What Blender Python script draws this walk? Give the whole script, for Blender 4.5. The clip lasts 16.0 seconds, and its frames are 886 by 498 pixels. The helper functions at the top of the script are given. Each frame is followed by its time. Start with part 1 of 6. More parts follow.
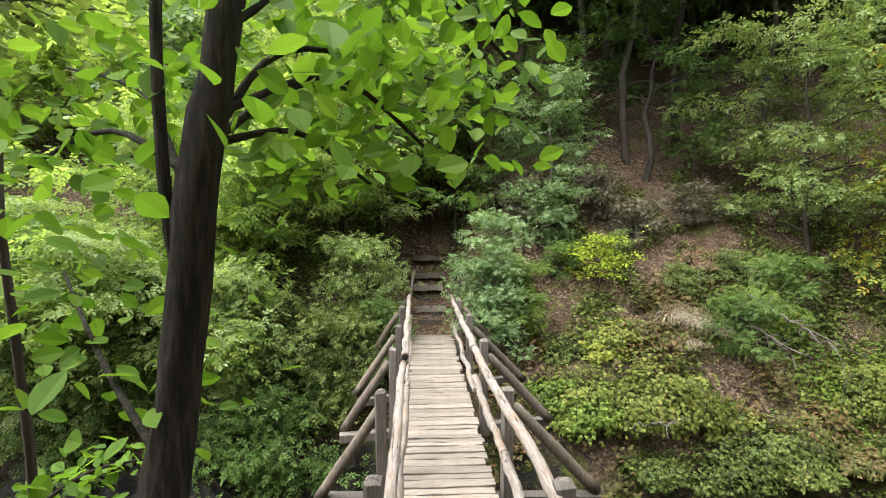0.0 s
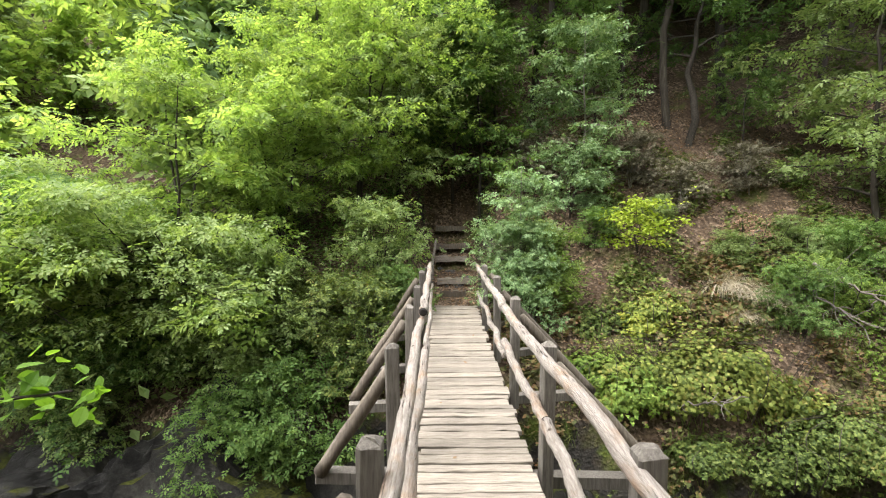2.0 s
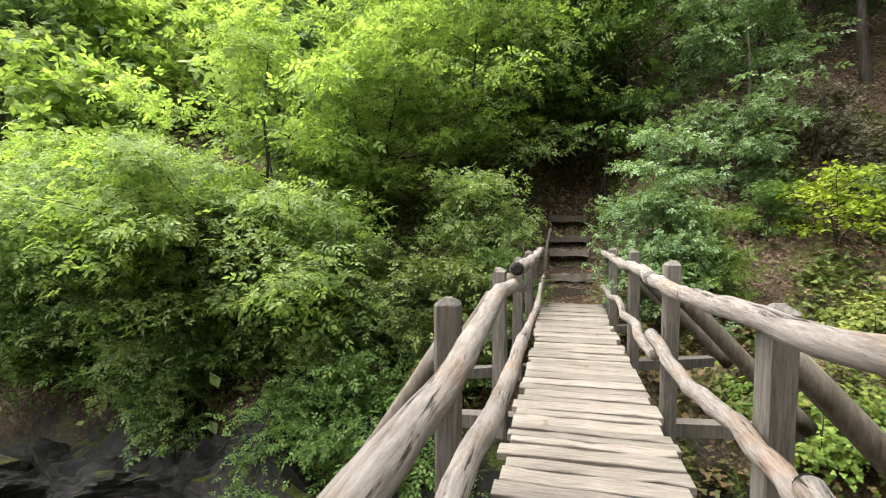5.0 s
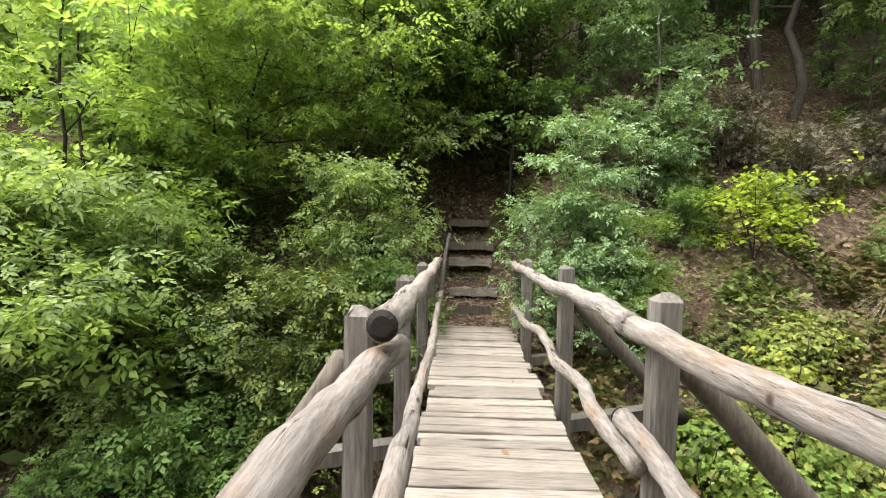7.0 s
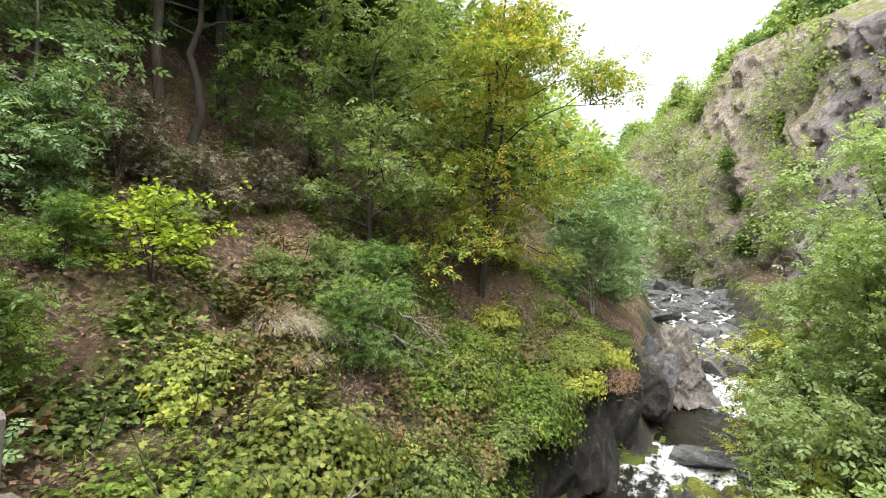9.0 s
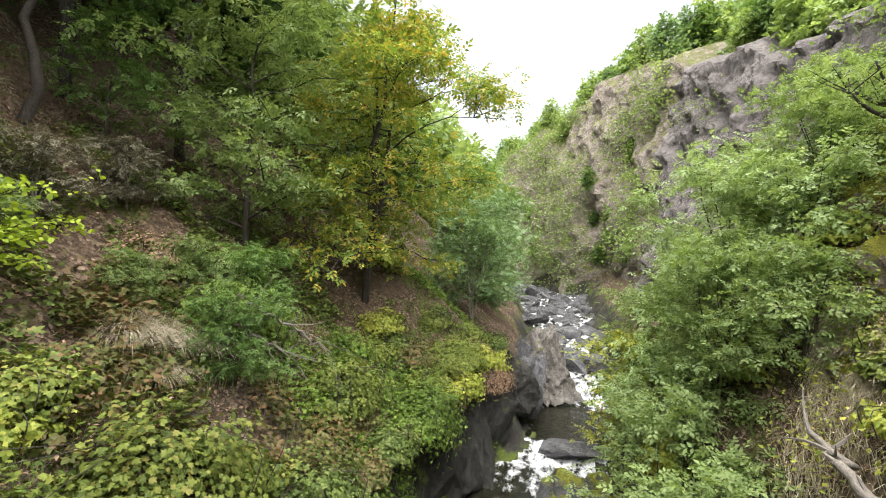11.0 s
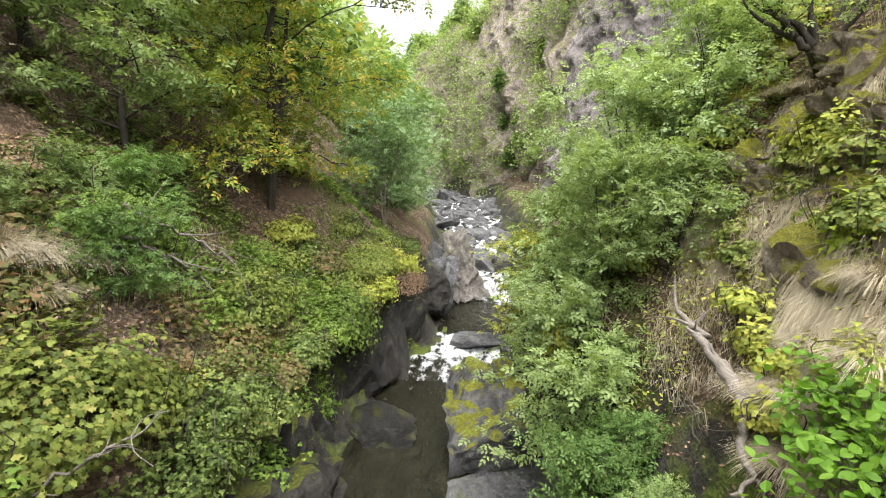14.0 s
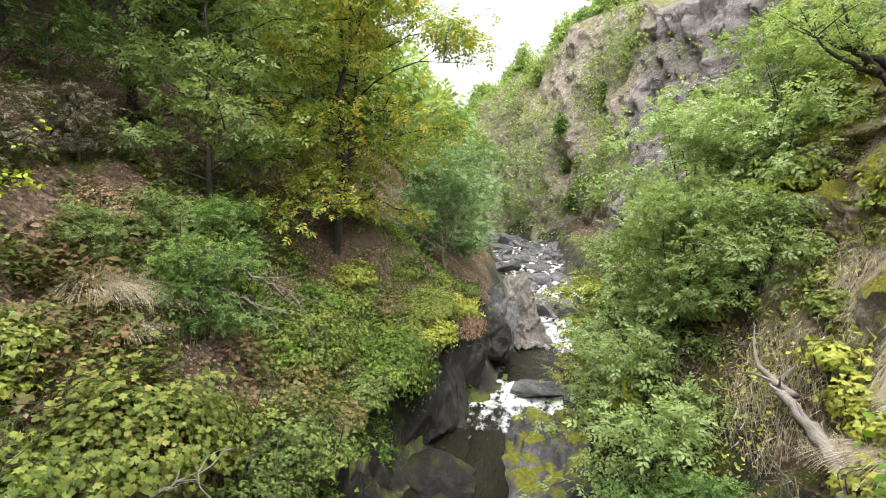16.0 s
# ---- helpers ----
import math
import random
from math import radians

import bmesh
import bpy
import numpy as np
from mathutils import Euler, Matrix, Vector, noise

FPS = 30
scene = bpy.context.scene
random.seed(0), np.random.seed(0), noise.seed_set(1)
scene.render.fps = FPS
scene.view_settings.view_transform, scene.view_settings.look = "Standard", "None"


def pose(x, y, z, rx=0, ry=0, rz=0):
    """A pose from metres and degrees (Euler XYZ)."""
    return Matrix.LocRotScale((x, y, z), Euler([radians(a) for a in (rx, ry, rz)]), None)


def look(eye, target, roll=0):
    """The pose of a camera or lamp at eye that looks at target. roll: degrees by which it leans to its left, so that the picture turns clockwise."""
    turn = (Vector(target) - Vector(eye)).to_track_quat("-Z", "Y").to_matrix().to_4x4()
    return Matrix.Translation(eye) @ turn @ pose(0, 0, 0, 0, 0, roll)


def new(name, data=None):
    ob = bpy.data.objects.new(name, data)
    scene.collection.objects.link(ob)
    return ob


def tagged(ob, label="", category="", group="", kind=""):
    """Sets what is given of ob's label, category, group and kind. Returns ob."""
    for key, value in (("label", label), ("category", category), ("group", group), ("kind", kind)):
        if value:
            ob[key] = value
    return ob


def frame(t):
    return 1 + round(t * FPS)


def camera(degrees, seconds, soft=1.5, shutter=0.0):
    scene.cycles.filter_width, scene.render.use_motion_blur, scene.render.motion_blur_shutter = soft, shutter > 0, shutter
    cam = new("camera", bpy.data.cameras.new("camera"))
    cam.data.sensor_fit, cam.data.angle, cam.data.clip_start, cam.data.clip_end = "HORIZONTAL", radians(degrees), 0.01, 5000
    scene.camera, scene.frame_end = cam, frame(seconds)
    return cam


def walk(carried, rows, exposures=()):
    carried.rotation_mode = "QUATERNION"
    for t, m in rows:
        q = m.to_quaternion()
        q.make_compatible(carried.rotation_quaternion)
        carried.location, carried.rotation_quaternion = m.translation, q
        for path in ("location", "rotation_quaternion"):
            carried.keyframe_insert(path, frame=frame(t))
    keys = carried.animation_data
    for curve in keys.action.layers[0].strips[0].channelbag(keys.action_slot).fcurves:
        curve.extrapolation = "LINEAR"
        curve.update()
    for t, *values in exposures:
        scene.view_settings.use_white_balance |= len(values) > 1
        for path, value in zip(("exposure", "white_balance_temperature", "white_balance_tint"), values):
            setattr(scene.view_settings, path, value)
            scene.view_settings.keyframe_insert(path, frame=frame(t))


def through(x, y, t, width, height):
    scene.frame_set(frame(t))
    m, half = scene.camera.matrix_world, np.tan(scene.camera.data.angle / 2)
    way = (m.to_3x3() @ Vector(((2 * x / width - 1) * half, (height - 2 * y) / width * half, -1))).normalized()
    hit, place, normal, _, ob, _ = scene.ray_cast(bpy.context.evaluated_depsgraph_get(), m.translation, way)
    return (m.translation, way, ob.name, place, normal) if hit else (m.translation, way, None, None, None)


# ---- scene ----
cam = camera(84.8, 16.0, soft=1.1)
PATH = [
    (0, (-0.303, -0.07, 2.901), (-0.2, 1.923, 2.776), -0.3),
    (0.5, (-0.249, 0.243, 2.884), (-0.287, 2.232, 2.686), -0.5),
    (1, (-0.188, 0.507, 2.597), (-0.166, 2.492, 2.352), -0.4),
    (1.5, (-0.179, 0.714, 2.513), (-0.112, 2.7, 2.282), -0.5),
    (2, (-0.272, 0.885, 2.263), (-0.266, 2.877, 2.091), -0.5),
    (2.5, (-0.199, 1.085, 2.045), (-0.333, 3.079, 1.947), -0.6),
    (3, (-0.23, 1.285, 1.886), (-0.515, 3.264, 1.841), -0.7),
    (3.5, (-0.251, 1.521, 1.716), (-0.642, 3.482, 1.677), -0.7),
    (4, (-0.139, 1.922, 1.55), (-0.575, 3.872, 1.475), -0.9),
    (4.2, (-0.139, 2.089, 1.492), (-0.588, 4.035, 1.401), -0.9),
    (6.3, (-0.32, 4.191, 1.374), (-0.783, 6.135, 1.287), 0.5),
    (6.5, (-0.287, 4.389, 1.389), (-0.659, 6.353, 1.312), 0.7),
    (7, (-0.275, 4.788, 1.383), (-0.331, 6.786, 1.313), 1.0),
    (7.5, (-0.289, 5.174, 1.389), (0.071, 7.141, 1.327), 1.5),
    (8, (-0.063, 5.468, 1.386), (0.83, 7.257, 1.336), 2.1),
    (8.5, (0.157, 5.599, 1.4), (1.593, 6.992, 1.403), 2.3),
    (9, (0.249, 5.688, 1.434), (2.014, 6.628, 1.506), 2.4),
    (9.5, (0.256, 5.803, 1.431), (2.14, 6.463, 1.555), 2.4),
    (12, (0.291, 5.831, 1.41), (2.244, 6.253, 1.482), 2.9),
    (12.5, (0.296, 5.815, 1.428), (2.267, 6.157, 1.426), 2.7),
    (13, (0.303, 5.814, 1.396), (2.285, 6.057, 1.284), 2.3),
    (13.5, (0.311, 5.815, 1.385), (2.292, 5.978, 1.166), 2.1),
    (14, (0.314, 5.808, 1.4), (2.295, 5.925, 1.144), 2.0),
    (14.5, (0.315, 5.806, 1.399), (2.299, 5.907, 1.168), 1.9),
    (15, (0.31, 5.789, 1.408), (2.298, 5.918, 1.229), 1.8),
    (15.5, (0.296, 5.796, 1.409), (2.279, 6.021, 1.281), 1.8),
    (16, (0.287, 5.768, 1.423), (2.25, 6.142, 1.339), 1.8),
]
walk(cam, [(t, look(eye, target, roll)) for t, eye, target, roll in PATH], exposures=[(0.0, 2.25), (0.5, 2.3), (1.0, 2.38), (2.0, 2.3), (3.5, 2.18), (4.2, 2.18), (6.5, 2.34), (8.0, 2.28), (9.0, 2.15), (9.5, 2.0), (12.0, 2.04), (14.0, 2.22), (16.0, 2.1)])

# ---- world and light ----
SUN_EL, SUN_AZ = 68.0, 258.0
world = bpy.data.worlds.new("overcast_sky")
scene.world = world
world.use_nodes = True
wn = world.node_tree
wn.nodes.clear()
sky = wn.nodes.new("ShaderNodeTexSky")
sky.sky_type = "NISHITA"
sky.sun_disc = False
sky.sun_elevation = radians(SUN_EL)
sky.sun_rotation = radians(SUN_AZ)
sky.air_density, sky.dust_density, sky.ozone_density = 1.0, 3.0, 1.0
hs = wn.nodes.new("ShaderNodeHueSaturation")
hs.inputs["Saturation"].default_value = 0.25
bg = wn.nodes.new("ShaderNodeBackground")
bg.inputs["Strength"].default_value = 0.12
wo = wn.nodes.new("ShaderNodeOutputWorld")
wn.links.new(sky.outputs[0], hs.inputs["Color"])
wn.links.new(hs.outputs[0], bg.inputs["Color"])
wn.links.new(bg.outputs[0], wo.inputs["Surface"])
sun_data = bpy.data.lights.new("sun", "SUN")
sun_data.energy = 2.7
sun_data.angle = radians(95)
sun_data.color = (1.0, 0.97, 0.92)
sun = new("sun", sun_data)
sun.matrix_world = pose(0, 0, 40, 90 - SUN_EL, 0, 180 - SUN_AZ)

# ---- materials ----


def nodes_of(name):
    m = bpy.data.materials.new(name)
    m.use_nodes = True
    nt = m.node_tree
    return m, nt, nt.nodes["Principled BSDF"], nt.nodes["Material Output"]


def ramp(nt, fac, stops):
    r = nt.nodes.new("ShaderNodeValToRGB")
    e = r.color_ramp.elements
    while len(e) < len(stops):
        e.new(0.5)
    for k, (p, c) in zip(e, stops):
        k.position, k.color = p, (*c, 1)
    nt.links.new(fac, r.inputs[0])
    return r.outputs[0]


def noise_tex(nt, scale, detail=5, rough=0.6, stretch=None, coord="Object"):
    tc = nt.nodes.new("ShaderNodeTexCoord")
    n = nt.nodes.new("ShaderNodeTexNoise")
    n.inputs["Scale"].default_value = scale
    n.inputs["Detail"].default_value = detail
    n.inputs["Roughness"].default_value = rough
    if stretch:
        mp = nt.nodes.new("ShaderNodeMapping")
        mp.inputs["Scale"].default_value = stretch
        nt.links.new(tc.outputs[coord], mp.inputs[0])
        nt.links.new(mp.outputs[0], n.inputs[0])
    else:
        nt.links.new(tc.outputs[coord], n.inputs[0])
    return n.outputs[0]


def mix(nt, fac, a, b, mode="MIX"):
    m = nt.nodes.new("ShaderNodeMix")
    m.data_type, m.blend_type = "RGBA", mode
    for sock, v in ((m.inputs[0], fac), (m.inputs[6], a), (m.inputs[7], b)):
        if isinstance(v, (int, float)):
            sock.default_value = v
        elif isinstance(v, tuple):
            sock.default_value = (*v, 1)
        else:
            nt.links.new(v, sock)
    return m.outputs[2]


def math_node(nt, op, a, b=0.0, clamp=False):
    m = nt.nodes.new("ShaderNodeMath")
    m.operation, m.use_clamp = op, clamp
    for sock, v in ((m.inputs[0], a), (m.inputs[1], b)):
        if isinstance(v, (int, float)):
            sock.default_value = v
        else:
            nt.links.new(v, sock)
    return m.outputs[0]


def bump(nt, bsdf, height, strength=0.5, distance=0.02):
    b = nt.nodes.new("ShaderNodeBump")
    b.inputs["Strength"].default_value = strength
    b.inputs["Distance"].default_value = distance
    nt.links.new(height, b.inputs["Height"])
    nt.links.new(b.outputs[0], bsdf.inputs["Normal"])


def leaf_mat(name, stops, through=0.35, rough=0.6):
    """Leaves whose tint varies from leaf to leaf and from clump to clump."""
    m, nt, b, out = nodes_of(name)
    geo = nt.nodes.new("ShaderNodeNewGeometry")
    n = noise_tex(nt, 0.9, 3)
    f = math_node(nt, "ADD", math_node(nt, "MULTIPLY", geo.outputs["Random Per Island"], 0.65), math_node(nt, "MULTIPLY", math_node(nt, "SUBTRACT", n, 0.3), 0.85), True)
    col = ramp(nt, f, stops)
    info = nt.nodes.new("ShaderNodeObjectInfo")
    h = nt.nodes.new("ShaderNodeHueSaturation")
    nt.links.new(math_node(nt, "ADD", math_node(nt, "MULTIPLY", info.outputs["Random"], 0.3), 0.85), h.inputs["Value"])
    h.inputs["Saturation"].default_value = 0.98
    nt.links.new(col, h.inputs["Color"])
    nt.links.new(h.outputs[0], b.inputs["Base Color"])
    b.inputs["Roughness"].default_value = rough
    b.inputs["Specular IOR Level"].default_value = 0.22
    tr = nt.nodes.new("ShaderNodeBsdfTranslucent")
    nt.links.new(mix(nt, 1.0, h.outputs[0], (1.0, 1.0, 0.55), "MULTIPLY"), tr.inputs[0])
    ms = nt.nodes.new("ShaderNodeMixShader")
    ms.inputs[0].default_value = through
    nt.links.new(b.outputs[0], ms.inputs[1])
    nt.links.new(tr.outputs[0], ms.inputs[2])
    nt.links.new(ms.outputs[0], out.inputs[0])
    return m


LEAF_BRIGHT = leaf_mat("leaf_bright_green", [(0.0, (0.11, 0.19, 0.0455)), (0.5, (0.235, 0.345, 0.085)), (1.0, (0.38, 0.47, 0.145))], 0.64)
LEAF_MID = leaf_mat("leaf_mid_green", [(0.0, (0.0486, 0.108, 0.0253)), (0.5, (0.113, 0.192, 0.05)), (1.0, (0.20, 0.292, 0.08))], 0.45)
LEAF_DARK = leaf_mat("leaf_dark_green", [(0.0, (0.035, 0.075, 0.02)), (0.5, (0.075, 0.14, 0.035)), (1.0, (0.13, 0.21, 0.05))], 0.4)
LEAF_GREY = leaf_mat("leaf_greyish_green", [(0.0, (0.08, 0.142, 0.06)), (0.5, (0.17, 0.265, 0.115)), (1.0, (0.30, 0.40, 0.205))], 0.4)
LEAF_ALDER = leaf_mat("leaf_fresh_green", [(0.0, (0.108, 0.168, 0.054)), (0.5, (0.225, 0.31, 0.108)), (1.0, (0.35, 0.425, 0.185))], 0.52)
LEAF_YELLOWING = leaf_mat("leaf_yellowing", [(0.0, (0.11, 0.165, 0.0264)), (0.5, (0.264, 0.297, 0.0462)), (1.0, (0.44, 0.396, 0.066))], 0.35)
LEAF_YELLOW = leaf_mat("leaf_lemon_yellow_green", [(0.0, (0.19, 0.29, 0.025)), (0.5, (0.33, 0.43, 0.04)), (1.0, (0.46, 0.54, 0.075))], 0.45)
LEAF_OAK = leaf_mat("leaf_turning_oak", [(0.0, (0.095, 0.16, 0.028)), (0.5, (0.19, 0.265, 0.05)), (0.74, (0.38, 0.33, 0.055)), (1.0, (0.48, 0.27, 0.055))], 0.48)
LEAF_BRAMBLE = leaf_mat("leaf_bramble", [(0.0, (0.0218, 0.0406, 0.00936)), (0.45, (0.078, 0.117, 0.025)), (0.8, (0.172, 0.215, 0.0502)), (1.0, (0.232, 0.154, 0.0669))], 0.3)
LEAF_LIME = leaf_mat("leaf_lime_bramble", [(0.0, (0.03, 0.052, 0.01)), (0.3, (0.085, 0.12, 0.02)), (0.7, (0.19, 0.225, 0.04)), (1.0, (0.30, 0.235, 0.075))], 0.3)
LEAF_VIVID = leaf_mat("leaf_vivid_green", [(0.0, (0.045, 0.085, 0.014)), (0.5, (0.125, 0.20, 0.032)), (1.0, (0.24, 0.315, 0.058))], 0.4)
LEAF_RUSTY = leaf_mat("leaf_rusty_bramble", [(0.0, (0.035, 0.045, 0.012)), (0.4, (0.10, 0.115, 0.03)), (0.7, (0.16, 0.10, 0.045)), (1.0, (0.24, 0.12, 0.06))], 0.25)
LEAF_DRY = leaf_mat("leaf_dry_brown", [(0.0, (0.09, 0.055, 0.032)), (0.5, (0.20, 0.125, 0.075)), (1.0, (0.40, 0.27, 0.185))], 0.15, 0.8)
LEAF_TWIGGY = leaf_mat("leaf_greyish_brown", [(0.0, (0.05, 0.048, 0.03)), (0.5, (0.125, 0.115, 0.075)), (1.0, (0.24, 0.215, 0.16))], 0.2, 0.8)
LEAF_SAPLING = leaf_mat("leaf_fresh_translucent", [(0.0, (0.07, 0.16, 0.014)), (0.5, (0.14, 0.275, 0.026)), (1.0, (0.22, 0.37, 0.045))], 0.55)
LEAF_PALE = leaf_mat("leaf_pale_alder", [(0.0, (0.13, 0.19, 0.075)), (0.5, (0.27, 0.365, 0.155)), (1.0, (0.41, 0.49, 0.26))], 0.48)
GRASS_DRY = leaf_mat("grass_straw", [(0.0, (0.24, 0.20, 0.135)), (0.5, (0.40, 0.345, 0.245)), (1.0, (0.56, 0.50, 0.39))], 0.2, 0.8)
GRASS_GREEN = leaf_mat("grass_green", [(0.0, (0.07, 0.13, 0.02)), (0.5, (0.14, 0.21, 0.04)), (1.0, (0.28, 0.30, 0.09))], 0.3, 0.6)


def wood_mat(name, stops, axis, rough=0.8, fine=1.0):
    m, nt, b, out = nodes_of(name)
    stretch = [6.0 * fine] * 3
    stretch["xyz".index(axis)] = 0.5 * fine
    g = noise_tex(nt, 6, 8, 0.7, stretch)
    w = noise_tex(nt, 1.7, 3)
    info = nt.nodes.new("ShaderNodeObjectInfo")
    col = ramp(nt, math_node(nt, "ADD", math_node(nt, "MULTIPLY", g, 0.75), math_node(nt, "MULTIPLY", w, 0.25)), stops)
    h = nt.nodes.new("ShaderNodeHueSaturation")
    nt.links.new(math_node(nt, "ADD", math_node(nt, "MULTIPLY", info.outputs["Random"], 0.45), 0.75), h.inputs["Value"])
    nt.links.new(col, h.inputs["Color"])
    nt.links.new(h.outputs[0], b.inputs["Base Color"])
    b.inputs["Roughness"].default_value = rough
    b.inputs["Specular IOR Level"].default_value = 0.25
    bump(nt, b, g, 0.7, 0.012)
    return m


PLANK = wood_mat("weathered_plank", [(0.3, (0.06, 0.05, 0.04)), (0.45, (0.18, 0.155, 0.128)), (0.6, (0.275, 0.243, 0.206)), (0.8, (0.37, 0.335, 0.29))], "x", 0.8, 1.5)
POST = wood_mat("grey_post_wood", [(0.3, (0.035, 0.03, 0.026)), (0.5, (0.11, 0.098, 0.086)), (0.75, (0.20, 0.182, 0.16))], "z", 0.85, 1.6)


def log_mat():
    m, nt, bs, out = nodes_of("debarked_log")
    tc = nt.nodes.new("ShaderNodeTexCoord")
    fibre = noise_tex(nt, 9, 10, 0.75, (7, 0.55, 7))
    crack = noise_tex(nt, 3.2, 6, 0.7, (9, 0.45, 9))
    patch = noise_tex(nt, 2.6, 5, 0.65, (1.6, 0.8, 1.6))
    knot = nt.nodes.new("ShaderNodeTexVoronoi")
    knot.inputs["Scale"].default_value = 3.0
    nt.links.new(tc.outputs["Object"], knot.inputs["Vector"])
    col = ramp(nt, fibre, [(0.3, (0.10, 0.083, 0.07)), (0.45, (0.19, 0.165, 0.145)), (0.6, (0.29, 0.26, 0.235)), (0.75, (0.40, 0.37, 0.345))])
    inner = ramp(nt, fibre, [(0.3, (0.10, 0.06, 0.035)), (0.7, (0.33, 0.20, 0.115))])
    f = math_node(nt, "MULTIPLY", math_node(nt, "SUBTRACT", patch, 0.53), 7.0, True)
    col = mix(nt, math_node(nt, "MULTIPLY", f, 0.6), col, inner)
    kf = math_node(nt, "MULTIPLY", math_node(nt, "SUBTRACT", 0.07, knot.outputs["Distance"]), 22.0, True)
    col = mix(nt, kf, col, (0.05, 0.035, 0.025))
    cf = math_node(nt, "MULTIPLY", math_node(nt, "SUBTRACT", 0.405, crack), 22.0, True)
    col = mix(nt, cf, col, (0.035, 0.028, 0.022))
    nt.links.new(col, bs.inputs["Base Color"])
    bs.inputs["Roughness"].default_value = 0.85
    bs.inputs["Specular IOR Level"].default_value = 0.2
    bump(nt, bs, math_node(nt, "SUBTRACT", fibre, math_node(nt, "MULTIPLY", cf, 0.9)), 0.9, 0.02)
    return m


LOG = log_mat()
DARK_LOG = wood_mat("dark_brace_log", [(0.3, (0.04, 0.033, 0.026)), (0.55, (0.12, 0.10, 0.08)), (0.8, (0.23, 0.205, 0.17))], "z")
CUT_END = wood_mat("blackened_cut_end", [(0.3, (0.006, 0.005, 0.004)), (0.8, (0.022, 0.018, 0.015))], "z")
BARK = wood_mat("bark_dark", [(0.3, (0.012, 0.01, 0.008)), (0.5, (0.04, 0.033, 0.026)), (0.65, (0.085, 0.075, 0.06)), (0.8, (0.15, 0.14, 0.115))], "z", 0.9, 0.6)
BARK_PALE = wood_mat("bark_pale", [(0.3, (0.10, 0.09, 0.075)), (0.6, (0.22, 0.20, 0.165)), (0.85, (0.36, 0.34, 0.29))], "z")
BARK_NEAR = wood_mat("bark_ridged", [(0.32, (0.006, 0.005, 0.004)), (0.46, (0.022, 0.018, 0.014)), (0.58, (0.055, 0.047, 0.038)), (0.72, (0.15, 0.14, 0.12))], "z", 0.9, 2.6)
DEADWOOD = wood_mat("dead_wood", [(0.3, (0.035, 0.03, 0.026)), (0.5, (0.14, 0.122, 0.105)), (0.8, (0.30, 0.275, 0.245))], "x", 0.85, 1.6)


def rock_mat(name, stops, moss=0.5, scale=1.0, moss_cols=((0.03, 0.038, 0.007), (0.12, 0.13, 0.018))):
    m, nt, b, out = nodes_of(name)
    n1 = noise_tex(nt, 0.7 * scale, 8, 0.65)
    n2 = noise_tex(nt, 6 * scale, 10, 0.75)
    n3 = noise_tex(nt, 30 * scale, 6, 0.7)
    tc = nt.nodes.new("ShaderNodeTexCoord")
    v = nt.nodes.new("ShaderNodeTexVoronoi")
    v.feature = "DISTANCE_TO_EDGE"
    v.inputs["Scale"].default_value = 1.9 * scale
    warp = nt.nodes.new("ShaderNodeVectorMath")
    warp.operation = "ADD"
    wob = nt.nodes.new("ShaderNodeTexNoise")
    wob.inputs["Scale"].default_value = 2.0 * scale
    nt.links.new(tc.outputs["Object"], wob.inputs["Vector"])
    nt.links.new(tc.outputs["Object"], warp.inputs[0])
    nt.links.new(wob.outputs["Color"], warp.inputs[1])
    nt.links.new(warp.outputs[0], v.inputs["Vector"])
    mixed = math_node(nt, "ADD", math_node(nt, "ADD", math_node(nt, "MULTIPLY", n1, 0.45), math_node(nt, "MULTIPLY", n2, 0.4)), math_node(nt, "MULTIPLY", n3, 0.15))
    col = ramp(nt, mixed, [(0.5 + (p - 0.5) * (0.75 if scale < 0.9 else 0.5), c) for p, c in stops])
    crack = math_node(nt, "MULTIPLY", math_node(nt, "SUBTRACT", 0.02, v.outputs["Distance"]), 30.0, True)
    col = mix(nt, math_node(nt, "MULTIPLY", crack, 0.3), col, (0.012, 0.011, 0.01))
    geo = nt.nodes.new("ShaderNodeNewGeometry")
    sx = nt.nodes.new("ShaderNodeSeparateXYZ")
    nt.links.new(geo.outputs["Normal"], sx.inputs[0])
    f = math_node(nt, "ADD", math_node(nt, "MULTIPLY", sx.outputs[2], 1.25), math_node(nt, "MULTIPLY", noise_tex(nt, 1.6, 6, 0.65), 1.25))
    f = math_node(nt, "MULTIPLY", math_node(nt, "SUBTRACT", f, 2.0 - moss), 5.0, True)
    mossc = ramp(nt, noise_tex(nt, 22, 4), [(0.3, moss_cols[0]), (0.7, moss_cols[1])])
    nt.links.new(mix(nt, f, col, mossc), b.inputs["Base Color"])
    b.inputs["Roughness"].default_value = 0.75
    b.inputs["Specular IOR Level"].default_value = 0.25
    h = math_node(nt, "SUBTRACT", math_node(nt, "ADD", n2, math_node(nt, "MULTIPLY", n3, 0.3)), math_node(nt, "MULTIPLY", crack, 0.2))
    bump(nt, b, h, 1.0, 0.14 / max(scale, 0.5))
    return m


